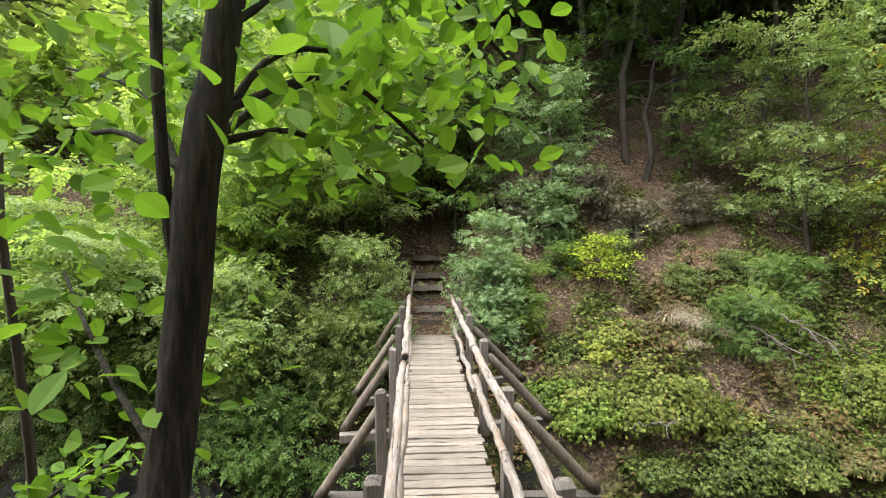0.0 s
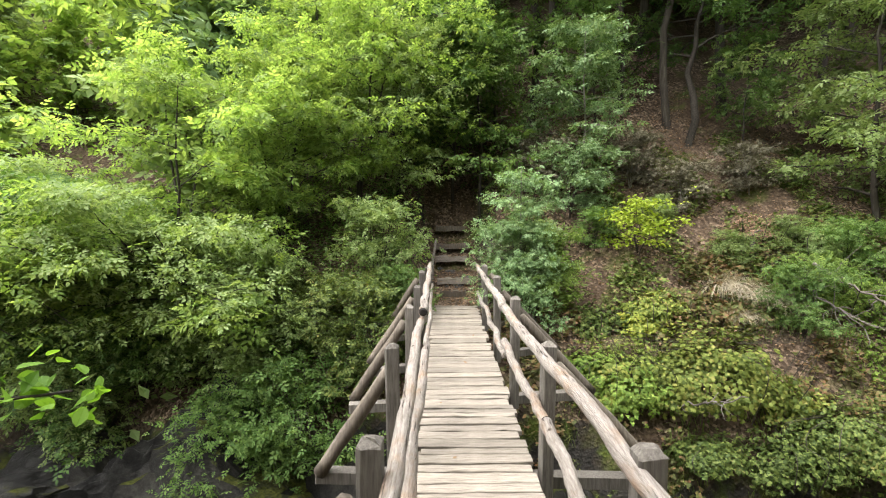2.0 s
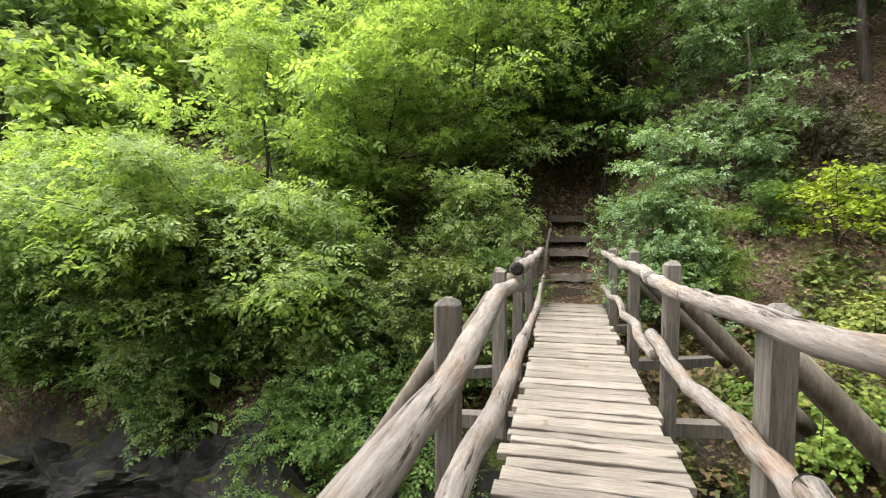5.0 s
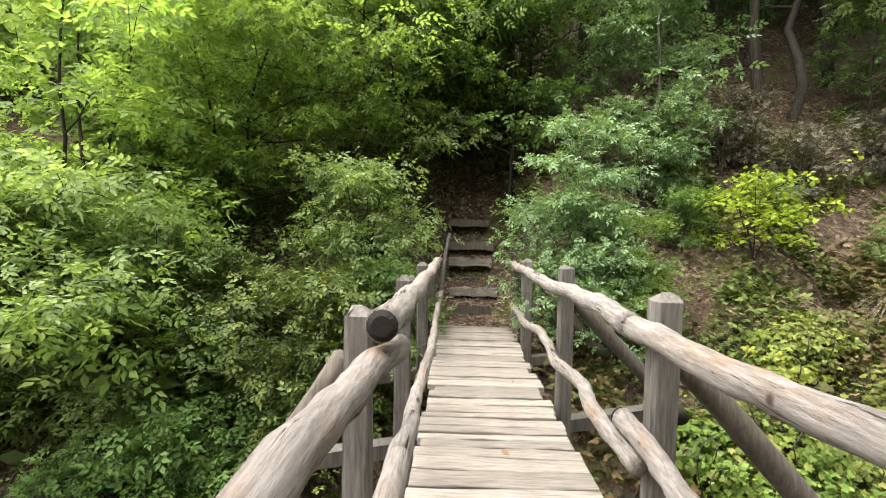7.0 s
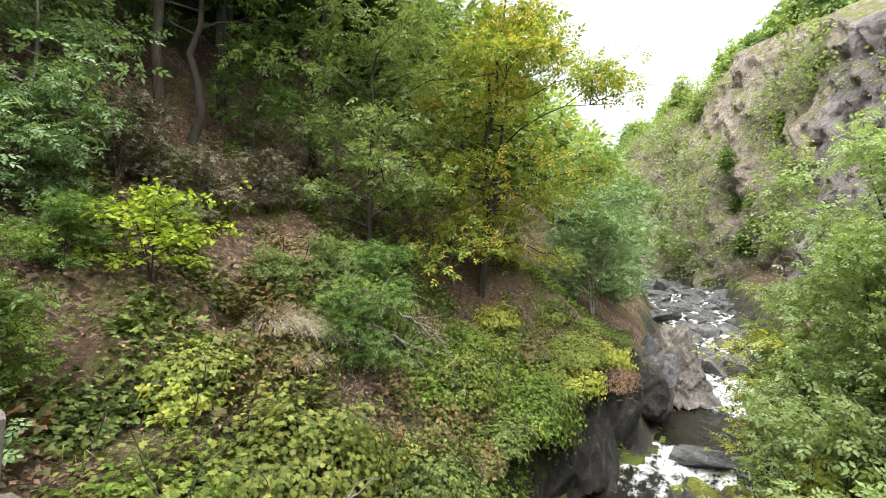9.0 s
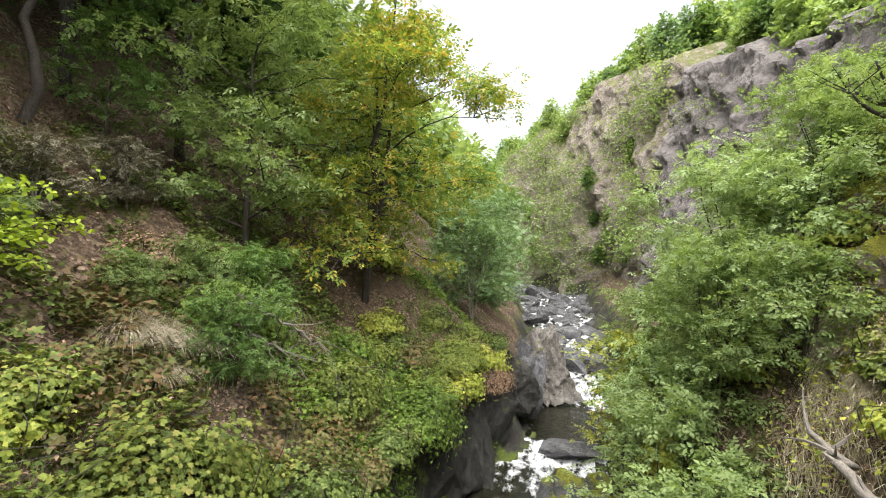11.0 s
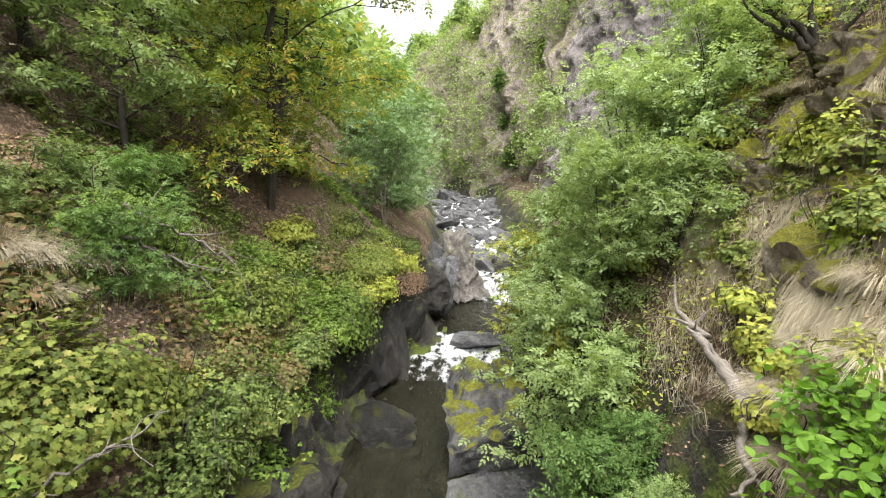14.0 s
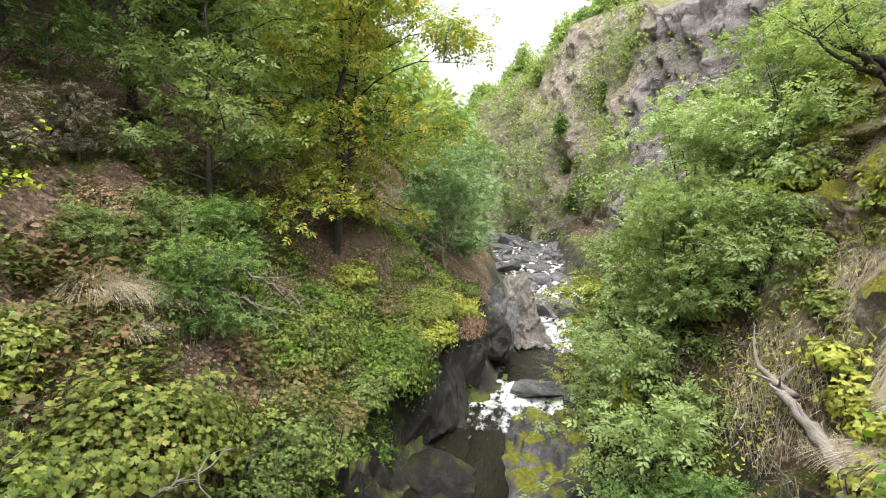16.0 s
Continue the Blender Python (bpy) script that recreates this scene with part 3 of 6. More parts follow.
def build_bridge():
    q = np.random.default_rng(3)
    bridge = new("footbridge")
    tagged(bridge, "weathered wooden footbridge with debarked log rails over the gorge", "bridge")
    # squared posts with chamfered tops, crossbeams and outer braces
    for s, posts in ((-1, POSTS_LEFT), (1, POSTS_RIGHT)):
        for i, (y, top, away) in enumerate(posts):
            w = (0.124 if s < 0 else 0.14) if i == 0 else (0.115 if i < 5 else 0.10)
            bm = box_bm(w, w * 0.95, top + 0.34, 0.014, 0.038)
            for v in bm.verts:
                v.co.x += 0.006 * q.normal()
                v.co.y += 0.006 * q.normal()
            ob = part("post", bm, POST, bridge)
            ob.matrix_basis = pose(s * away, y, -0.34, q.normal(0, 0.6), q.normal(0, 0.6), q.normal(0, 3))
            if i < 5:
                tip = 1.42 if s < 0 else 1.70
                p, r = log_line((s * tip, y + 0.12, -0.20), (s * 0.74, y + 0.05, 0.84), 0.07, 0.06, 0.02, int(y * 10 + s), 9)
                tidy(part_np("brace", *tube(p, r, 8, 0.03, int(y * 7)), DARK_LOG, bridge))
    for i in range(5):
        a, c = POSTS_LEFT[i][0], POSTS_RIGHT[i][0]
        bm = box_bm(3.2, 0.13, 0.11, 0.01)
        ob = part("crossbeam", bm, POST, bridge)
        ob.matrix_basis = pose(0.13, (a + c) / 2 + 0.13, -0.31, 0, q.normal(0, 0.4), math.degrees(math.atan2(c - a, 1.28)))
    for s in (-1, 1):
        p, r = log_line((s * 0.4, 0.9, -0.42), (s * 0.4, 12.6, -0.42), 0.17, 0.15, 0.04, 40 + s, 26, 0.04)
        tidy(part_np("stringer", *tube(p, r, 10), DARK_LOG, bridge))
    # rails
    rails = [
        (((-0.53, 0.9, 0.95), (-0.52, 2.4, 0.98), (-0.50, 4.2, 0.97), (-0.51, 5.5, 1.04), (-0.50, 6.75, 0.93)), 0.05, 0.042, 5),
        (((-0.485, 6.15, 1.12), (-0.50, 7.5, 1.06), (-0.51, 9.2, 1.01), (-0.52, 10.6, 1.02), (-0.53, 12.2, 0.95)), 0.05, 0.046, 6),
        (((0.62, 0.9, 1.0), (0.61, 2.4, 1.07), (0.565, 3.6, 1.12), (0.535, 4.8, 1.06), (0.53, 6.2, 0.98), (0.53, 7.15, 0.98)), 0.044, 0.054, 7),
        (((0.53, 6.98, 0.98), (0.52, 8.0, 0.98), (0.53, 9.2, 0.95), (0.52, 10.4, 0.96), (0.51, 12.3, 0.92)), 0.056, 0.044, 8),
        (((-0.49, 0.9, 0.6), (-0.47, 2.6, 0.56), (-0.49, 4.3, 0.6), (-0.47, 5.4, 0.55), (-0.48, 6.75, 0.52)), 0.048, 0.048, 9),
        (((-0.47, 6.6, 0.55), (-0.49, 7.8, 0.40), (-0.47, 9.0, 0.42), (-0.50, 10.2, 0.36), (-0.48, 11.9, 0.5)), 0.042, 0.034, 10),
        (((0.54, 0.9, 0.5), (0.53, 2.2, 0.55), (0.52, 3.4, 0.56), (0.51, 4.42, 0.63)), 0.042, 0.046, 11),
        (((0.54, 4.3, 0.56), (0.53, 5.3, 0.54), (0.56, 6.2, 0.43), (0.53, 7.12, 0.50)), 0.042, 0.05, 12),
        (((0.52, 6.85, 0.40), (0.49, 7.25, 0.41), (0.50, 7.8, 0.46), (0.48, 8.4, 0.43), (0.52, 9.2, 0.48), (0.50, 10.2, 0.38), (0.53, 11.6, 0.36)), 0.044, 0.036, 13),
    ]
    for pts, r0, r1, seed in rails:
        n = 60
        p = through_points(pts, n)
        k = np.random.default_rng(seed)
        p[:, 0] += 0.007 * np.convolve(k.normal(0, 1, n + 4), np.ones(5) / 2.2, "valid")
        p[:, 2] += 0.007 * np.convolve(k.normal(0, 1, n + 4), np.ones(5) / 2.2, "valid")
        r = np.linspace(r0, r1, n) * (1 + 0.04 * np.convolve(k.normal(0, 1, n + 2), [0.3, 0.5, 0.3], "valid"))
        ob = tidy(part_np("rail", *tube(p, r, 16, 0.02, seed), LOG, bridge, "bleached debarked log rail"))
        if seed in (6, 11, 12):
            e = 0 if seed == 6 else -1
            d = -0.008 if seed == 6 else 0.008
            bm = bmesh.new()
            bmesh.ops.create_cone(bm, cap_ends=True, segments=14, radius1=r[e] * 0.93, radius2=r[e] * 0.6, depth=0.012)
            part("cut_end", bm, CUT_END, ob, "blackened sawn end").matrix_basis = pose(p[e][0], p[e][1] + d, p[e][2], 90, 0, 0)
    # deck planks
    y = 1.75
    while y < 11.85:
        w = q.uniform(0.10, 0.185)
        half = 0.52 + q.normal(0, 0.018)
        th = 0.05
        bm = bmesh.new()
        bmesh.ops.create_grid(bm, x_segments=6, y_segments=1, size=0.5)
        skew = q.normal(0, 0.006)
        for v in bm.verts:
            v.co = Vector((v.co.x * 2 * half, v.co.y * (w - 0.02) + 0.007 * q.normal() + skew * v.co.x, 0.0025 * q.normal()))
        g = bmesh.ops.extrude_face_region(bm, geom=bm.faces[:])
        for v in g["geom"]:
            if isinstance(v, bmesh.types.BMVert):
                v.co.z -= th
        bmesh.ops.recalc_face_normals(bm, faces=bm.faces)
        top = [e for e in bm.edges if e.is_manifold and e.calc_face_angle(0) > 1.0 and all(v.co.z > -0.02 for v in e.verts)]
        bmesh.ops.bevel(bm, geom=top, offset=0.006, segments=1, affect="EDGES")
        ob = part("plank", bm, PLANK, bridge)
        ob.matrix_basis = pose(q.normal(0, 0.012), y + w / 2, q.normal(0, 0.004) - 0.004, q.normal(0, 0.5), q.normal(0, 0.3), q.normal(0, 0.5))
        y += w


build_bridge()

def far_e(x, y):
    return y - stream_y(x) - stream_half(x)


def near_g(x, y):
    return stream_y(x) - y - stream_half(x)


# ---- leaves and trees ----
SIMPLE = (np.array([(0, 0, 0), (0.30, 0.42, 0.05), (0, 1, -0.08), (-0.30, 0.42, 0.05)]), np.array([(0, 1, 2), (0, 2, 3)]))
OVAL = (np.array([(0, 0, 0), (0.26, 0.25, 0.05), (0.30, 0.6, 0.03), (0, 1.0, -0.1), (-0.30, 0.6, 0.03), (-0.26, 0.25, 0.05)]),
        np.array([(0, 1, 5), (1, 2, 5), (2, 4, 5), (2, 3, 4)]))
LEAF6 = (np.array([(0, 0.5, -0.03), (0, 0, 0), (0.16, 0.12, 0.03), (0.30, 0.35, 0.05), (0.33, 0.58, 0.04), (0.2, 0.82, 0.0), (0, 1.0, -0.08), (-0.2, 0.82, 0.0), (-0.33, 0.58, 0.04), (-0.30, 0.35, 0.05), (-0.16, 0.12, 0.03)]),
         np.array([(0, k, k + 1 if k < 10 else 1) for k in range(1, 11)]))


def fan(leaflets, width, sag=0.22):
    """Several leaflets of one spray: each given by its foot along the stalk, its turn and its length."""
    v, f = [], []
    for foot, turn, ln in leaflets:
        a = math.radians(turn)
        side, fwd = np.array([math.cos(a), -math.sin(a), 0.0]), np.array([math.sin(a), math.cos(a), 0.0])
        k = len(v)
        for u, w in ((0, 0), (0.42, 0.5), (1, 0), (0.42, -0.5)):
            p = np.array([0, foot, 0.0]) + fwd * u * ln + side * w * width * ln
            p[2] += 0.06 * abs(w) - sag * p[1] ** 2 - 0.12 * abs(p[0])
            v.append(p)
        f += [(k, k + 1, k + 2), (k, k + 2, k + 3)]
    return np.array(v), np.array(f)


SPRAY = fan(((0.12, -62, 0.38), (0.18, 60, 0.40), (0.42, -52, 0.42), (0.48, 50, 0.40), (0.66, 4, 0.42)), 0.56)
SPRAY3 = fan(((0.1, -58, 0.6), (0.14, 56, 0.6), (0.3, 2, 0.7)), 0.6)
TREFOIL = fan(((0.25, -72, 0.62), (0.25, 70, 0.62), (0.3, 0, 0.75)), 0.78, 0.15)
LOBED = (np.array([(0, 0.45, 0.03), (0, 0, 0), (0.22, 0.12, 0.0), (0.50, 0.22, -0.04), (0.30, 0.42, 0.02), (0.46, 0.70, -0.04), (0.17, 0.70, 0.02), (0, 1.05, -0.10), (-0.17, 0.70, 0.02), (-0.46, 0.70, -0.04), (-0.30, 0.42, 0.02), (-0.50, 0.22, -0.04), (-0.22, 0.12, 0.0)]),
         np.array([(0, k, k + 1 if k < 12 else 1) for k in range(1, 13)]))


def leaf_cloud(pos, size, shape, q, up=0.9, wild=0.75, base=None, aim=None):
    """Corners and faces of one leaf at each place."""
    n = len(pos)
    nor = q.normal(0, wild, (n, 3))
    if base is None:
        nor[:, 2] = np.abs(nor[:, 2]) * 0.6 + up
    else:
        nor = nor + base
    nor /= np.linalg.norm(nor, axis=1)[:, None]
    t = q.normal(0, 1, (n, 3))
    if aim is not None:
        t = t * 0.55 + aim
    t -= nor * np.sum(t * nor, axis=1)[:, None]
    t /= np.linalg.norm(t, axis=1)[:, None] + 1e-9
    s = np.cross(t, nor)
    v0, f0 = shape
    sc = size * q.uniform(0.65, 1.25, n)
    v = pos[:, None] + sc[:, None, None] * (v0[None, :, :1] * s[:, None] + v0[None, :, 1:2] * t[:, None] + v0[None, :, 2:] * nor[:, None])
    f = f0[None] + (np.arange(n) * len(v0))[:, None, None]
    return v.reshape(-1, 3), f.reshape(-1, f0.shape[1])


def grow(seed, height, spread, stems=1, limbs=12, low=0.25, leaves=6000, leaf=0.09, shape=SIMPLE, girth=0.06, lean=(0, 0), flat=0.45, clump=0.32, up=0.85, bare=0.0, twigs=5, fine=True, crook=1.0):
    """Stems and leaves of one tree or shrub, rooted at the origin."""
    q = np.random.default_rng(seed)
    wood, tips = [], []
    for s in range(stems):
        a0 = q.uniform(0, 6.28)
        out = (0.0 if stems == 1 else spread * 0.45 * q.uniform(0.4, 1.0))
        hs_ = height * (1 if stems == 1 else q.uniform(0.7, 1.0))
        t = np.linspace(0, 1, 9)
        p = np.stack([lean[0] * t ** 1.3 + out * np.cos(a0) * t ** 1.2, lean[1] * t ** 1.3 + out * np.sin(a0) * t ** 1.2, hs_ * t - 0.15 * (t == 0)], 1)
        p[1:, :2] += q.normal(0, crook * 0.035 * height / 4, (8, 2)).cumsum(0)
        rad = girth * (1 - 0.82 * t) * (1 if stems == 1 else 0.7)
        wood.append(tube(p, rad, 7, 0.05, seed + s, False))
        tips.append((p[-1], clump))
        tips.append((p[-2], clump * 0.9))
        nl = max(3, limbs // stems)
        for k in range(nl):
            u = low + (1 - low) * (k + q.uniform(0, 1)) / nl
            u = min(u, 0.98)
            base = np.array([np.interp(u, t, p[:, c]) for c in range(3)])
            az = a0 + k * 2.4 + q.normal(0, 0.4)
            ln = spread * (0.42 + 0.58 * np.sin(np.pi * (0.12 + 0.8 * u))) * q.uniform(0.6, 1.2) * (1 if stems == 1 else 0.7)
            w = np.linspace(0, 1, 6)
            rise = q.uniform(0.15, 0.75) * ln
            lp = base[None] + np.stack([np.cos(az) * ln * w, np.sin(az) * ln * w, rise * w - 0.35 * ln * w ** 2.2], 1)
            lp[1:] += q.normal(0, 0.05 * ln, (5, 3)).cumsum(0) * 0.5
            r0 = max(0.006, np.interp(u, t, rad) * 0.55)
            wood.append(tube(lp, r0 * (1 - 0.8 * w), 5, 0, 0, False) if fine else tube(lp[::2], r0 * (1 - 0.8 * w[::2]), 4, 0, 0, False))
            for m in range(twigs):
                b2 = lp[q.integers(1, 6)]
                az2 = az + q.normal(0, 1.0)
                l2 = ln * q.uniform(0.18, 0.5)
                e2 = b2 + np.array([np.cos(az2) * l2, np.sin(az2) * l2, l2 * q.normal(0.1, 0.3)])
                mid = (b2 + e2) / 2 + np.array([0, 0, 0.08 * l2])
                if fine:
                    wood.append(tube([b2, mid, e2], [r0 * 0.4 + 0.002, r0 * 0.28 + 0.002, 0.002], 4, 0, 0, False))
                tips.append((e2, clump * q.uniform(0.5, 1.25)))
                tips.append((mid, clump * q.uniform(0.4, 0.9)))
            tips.append((lp[-1], clump * q.uniform(0.7, 1.2)))
    tv, tf = joined(wood)
    keep = [c for c in tips if q.uniform() > bare]
    wts = np.array([c[1] ** 2 for c in keep])
    idx = q.choice(len(keep), leaves, p=wts / wts.sum())
    cen = np.array([c[0] for c in keep])[idx]
    sig = np.array([c[1] for c in keep])[idx]
    off = q.normal(0, 1, (leaves, 3)) * 0.55
    off[:, 2] *= flat
    pos = cen + off * sig[:, None]
    aim = off / (np.linalg.norm(off, axis=1)[:, None] + 1e-6)
    aim[:, 2] -= 0.25
    cv, cf = leaf_cloud(pos, leaf, shape, q, up, aim=aim)
    return tv, tf, cv, cf


TREE_MESHES = {}


def plant(name, kind, x, y, label, category, mat, bark, scale=1.0, turn=0.0, z=None, sink=0.05, group="", tilt=(0, 0)):
    """One tree or shrub of a given kind, standing on the ground. Repeats of a kind share their meshes."""
    key = (kind[0], mat.name)
    if key not in TREE_MESHES:
        tv, tf, cv, cf = grow(**kind[1])
        TREE_MESHES[key] = (mesh_np("trunk", tv, tf, bark, True), mesh_np("crown", cv, cf, mat))
    base = new(name)
    if z is None:
        z = float(ground_z(x, y))
    base.matrix_basis = pose(x, y, z - sink, tilt[0], tilt[1], turn) @ Matrix.Diagonal((scale, scale, scale, 1))
    for nm, me in zip(("trunk" if "tree" in name else "stem", "crown"), TREE_MESHES[key]):
        ob = new(nm, me)
        ob.parent = base
    return tagged(base, label, category, group)


AIRY = ("airy", dict(seed=39, height=1.25, spread=1.05, stems=5, limbs=25, low=0.25, leaves=1500, leaf=0.085, shape=OVAL, girth=0.016, clump=0.17, flat=0.4))
POLE = ("pole", dict(seed=47, height=7.5, spread=0.9, stems=1, limbs=9, low=0.75, leaves=1100, leaf=0.09, shape=OVAL, girth=0.032, clump=0.26, flat=0.5))
HAZEL = ("hazel", dict(seed=37, height=2.2, spread=1.5, stems=6, limbs=24, low=0.3, leaves=700, leaf=0.205, shape=LEAF6, girth=0.02, clump=0.36, flat=0.5))
FEATHER = ("feather", dict(seed=11, height=6.0, spread=3.4, stems=3, limbs=30, low=0.2, leaves=4300, leaf=0.25, shape=SPRAY, girth=0.07, clump=0.42, flat=0.5, bare=0.12))
FEATHER_B = ("feather_b", dict(seed=14, height=5.2, spread=3.0, stems=2, limbs=26, low=0.15, leaves=3900, leaf=0.25, shape=SPRAY, girth=0.06, clump=0.40, flat=0.45, lean=(-0.8, -0.8)))
BROAD = ("broad", dict(seed=21, height=6.5, spread=2.8, stems=1, limbs=26, low=0.12, leaves=4300, leaf=0.30, shape=SPRAY, girth=0.09, clump=0.48, flat=0.45))
SHRUB = ("shrub", dict(seed=31, height=2.6, spread=1.6, stems=5, limbs=30, low=0.12, leaves=2100, leaf=0.21, shape=SPRAY, girth=0.03, clump=0.28, flat=0.6))
SHRUB_B = ("shrub_b", dict(seed=35, height=2.0, spread=1.5, stems=6, limbs=30, low=0.1, leaves=2200, leaf=0.19, shape=SPRAY, girth=0.025, clump=0.27, flat=0.6))
SLIM = ("slim", dict(seed=41, height=5.0, spread=1.5, stems=1, limbs=20, low=0.2, leaves=1700, leaf=0.27, shape=SPRAY, girth=0.045, clump=0.32, flat=0.45))
OAK = ("oak", dict(seed=51, height=9.0, spread=3.6, stems=3, limbs=33, low=0.12, leaves=7600, leaf=0.25, shape=SPRAY, girth=0.13, clump=0.46, flat=0.55, bare=0.2))
ROUND = ("round", dict(seed=61, height=6.0, spread=2.6, stems=4, limbs=40, low=0.12, leaves=3700, leaf=0.31, shape=SPRAY, girth=0.06, clump=0.42, flat=0.75))
LEANING = ("leaning", dict(seed=65, height=4.2, spread=3.2, stems=3, limbs=30, low=0.25, leaves=4800, leaf=0.27, shape=SPRAY, girth=0.08, clump=0.42, flat=0.5, lean=(0.4, -2.2)))
FOREST = ("forest", dict(seed=71, height=11.0, spread=3.6, stems=1, limbs=30, low=0.3, leaves=1500, leaf=0.62, shape=SPRAY3, girth=0.13, clump=0.85, flat=0.45, fine=False))
FOREST_B = ("forest_b", dict(seed=75, height=9.0, spread=3.2, stems=2, limbs=28, low=0.12, leaves=1500, leaf=0.60, shape=SPRAY3, girth=0.11, clump=0.8, flat=0.5, fine=False))
TALL = ("tall", dict(seed=73, height=15.0, spread=4.2, stems=1, limbs=26, low=0.5, leaves=1800, leaf=0.7, shape=SPRAY3, girth=0.17, clump=1.1, flat=0.5, fine=False, crook=1.6))
GNARLED = ("gnarled", dict(seed=81, height=6.5, spread=2.6, stems=1, limbs=16, low=0.45, leaves=2000, leaf=0.27, shape=SPRAY, girth=0.13, clump=0.5, flat=0.4, lean=(-0.6, 0), crook=4.5))
FAR_TREE = ("far_tree", dict(seed=91, height=8.0, spread=3.4, stems=2, limbs=20, low=0.08, leaves=560, leaf=1.05, shape=SPRAY3, girth=0.12, clump=1.1, flat=0.6, twigs=3, fine=False))


def build_trees():
    T = "tree"
    # bank beyond the bridge, downstream of the path
    plant("tree", FEATHER, -6.6, 12.6, "bright yellow-green feathery tree leaning over the gorge", T, LEAF_BRIGHT, BARK, 1.2, 20)
    plant("tree", FEATHER_B, -4.6, 14.0, "bright green feathery tree on the wooded slope", T, LEAF_BRIGHT, BARK, 1.05, 80)
    plant("tree", FEATHER_B, -9.5, 13.4, "light green feathery tree leaning over the stream", T, LEAF_BRIGHT, BARK, 1.0, 10)
    plant("tree", FEATHER, -3.6, 17.0, "light green leafy tree high on the slope", T, LEAF_BRIGHT, BARK, 1.1, 150)
    plant("tree", ROUND, -4.4, 11.3, "green bushy tree over the rock wall", T, LEAF_ALDER, BARK, 0.55, 30)
    plant("tree", ROUND, -7.2, 11.8, "mid green bushy tree above the stream", T, LEAF_MID, BARK, 0.6, 130)
    plant("tree", FEATHER, -2.7, 14.9, "light green tree with fine bare branches beside the path", T, LEAF_BRIGHT, BARK, 1.05, 250)
    plant("tree", BROAD, -1.6, 15.6, "mid green broadleaf tree beside the path", T, LEAF_ALDER, BARK, 0.8, 40)
    plant("shrub", SHRUB, -1.9, 12.6, "green hazel-like shrub beside the bridge end", "shrub", LEAF_ALDER, BARK, 0.95, 0)
    plant("shrub", SHRUB_B, -1.35, 11.4, "low green shrub beside the bridge end", "shrub", LEAF_MID, BARK, 0.7, 60)
    plant("shrub", SHRUB, -3.0, 11.6, "green shrub hanging over the rock wall", "shrub", LEAF_BRAMBLE, BARK, 0.75, 200)
    # and upstream of it
    plant("shrub", SHRUB, 1.35, 12.2, "bluish green leafy shrub beside the bridge end", "shrub", LEAF_GREY, BARK, 0.72, 20)
    plant("shrub", SHRUB_B, 1.6, 11.3, "low bluish green shrub beside the bridge", "shrub", LEAF_GREY, BARK, 0.7, 100)
    plant("shrub", SHRUB, 2.5, 12.7, "vivid green leafy shrub below the slope", "shrub", LEAF_VIVID, BARK, 0.5, 210)
    plant("shrub", SHRUB_B, 2.2, 11.7, "vivid green leafy shrub beside the bridge", "shrub", LEAF_VIVID, BARK, 0.55, 310)
    plant("shrub", SHRUB, 3.7, 13.5, "dark green leafy shrub on the slope", "shrub", LEAF_MID, BARK, 0.45, 110)
    plant("tree", SLIM, 3.9, 15.4, "slender greyish green young tree on the slope", T, LEAF_GREY, BARK_PALE, 0.95, 0)
    plant("shrub", SHRUB, 3.3, 14.4, "greyish green shrub on the leaf-littered slope", "shrub", LEAF_GREY, BARK, 0.8, 50)
    plant("shrub", AIRY, 4.67, 13.0, "lemon-yellow leafed small shrub on the slope", "shrub", LEAF_YELLOW, BARK, 1.15, 10)
    for px, py, sc in ((2.7, 15.4, 0.7), (5.3, 15.3, 0.65), (6.3, 14.3, 0.6), (8.6, 14.9, 0.6)):
        plant("shrub", SHRUB, px, py, "dry greyish brown twiggy shrub on the leaf litter", "shrub", LEAF_TWIGGY, BARK_PALE, sc, px * 70, group="dry shrubs of the slope")
    for px, py, sc in ((5.6, 13.9, 0.4), (6.9, 12.9, 0.45), (8.4, 13.2, 0.5), (2.4, 13.4, 0.45)):
        plant("shrub", SHRUB_B, px, py, "small fresh green shrub on the slope", "shrub", LEAF_ALDER, BARK, sc, px * 90, group="small shrubs of the slope")
    plant("tree", SLIM, 1.5, 12.05, "slender greyish green sapling beside the bridge end", T, LEAF_GREY, BARK, 0.6, 40)
    plant("tree", GNARLED, 7.75, 16.9, "gnarled old tree with a thick dark trunk", T, LEAF_DARK, BARK_NEAR, 1.0, 0)
    plant("tree", BROAD, 11.6, 14.0, "fresh green maple-like broadleaf tree on the slope", T, LEAF_ALDER, BARK, 1.05, 200)
    plant("tree", OAK, 14.4, 11.8, "tall oak with yellowing leaves above the stream", T, LEAF_OAK, BARK, 1.27, 15)
    # tall trees added, crowns out of view, to keep the slope behind in shade
    for k, (px, py, sc) in enumerate(((3.0, 18.6, 0.9), (6.0, 18.4, 1.0), (9.6, 18.2, 1.0), (12.6, 17.4, 0.9), (4.4, 21.4, 1.1), (8.0, 21.6, 1.1), (11.6, 21.0, 1.1), (15.2, 19.6, 1.0), (7.4, 17.6, 0.85), (1.4, 20.9, 1.0), (6.2, 25.0, 1.2), (10.6, 25.2, 1.2), (2.0, 24.6, 1.2), (15.0, 24.0, 1.2), (19.0, 21.5, 1.1))):
        plant("tree", TALL, px, py, "tall dark tree with a bare trunk, added to shade the wood", T, LEAF_DARK, BARK, sc, 67 * k, group="tall trees of the wood")
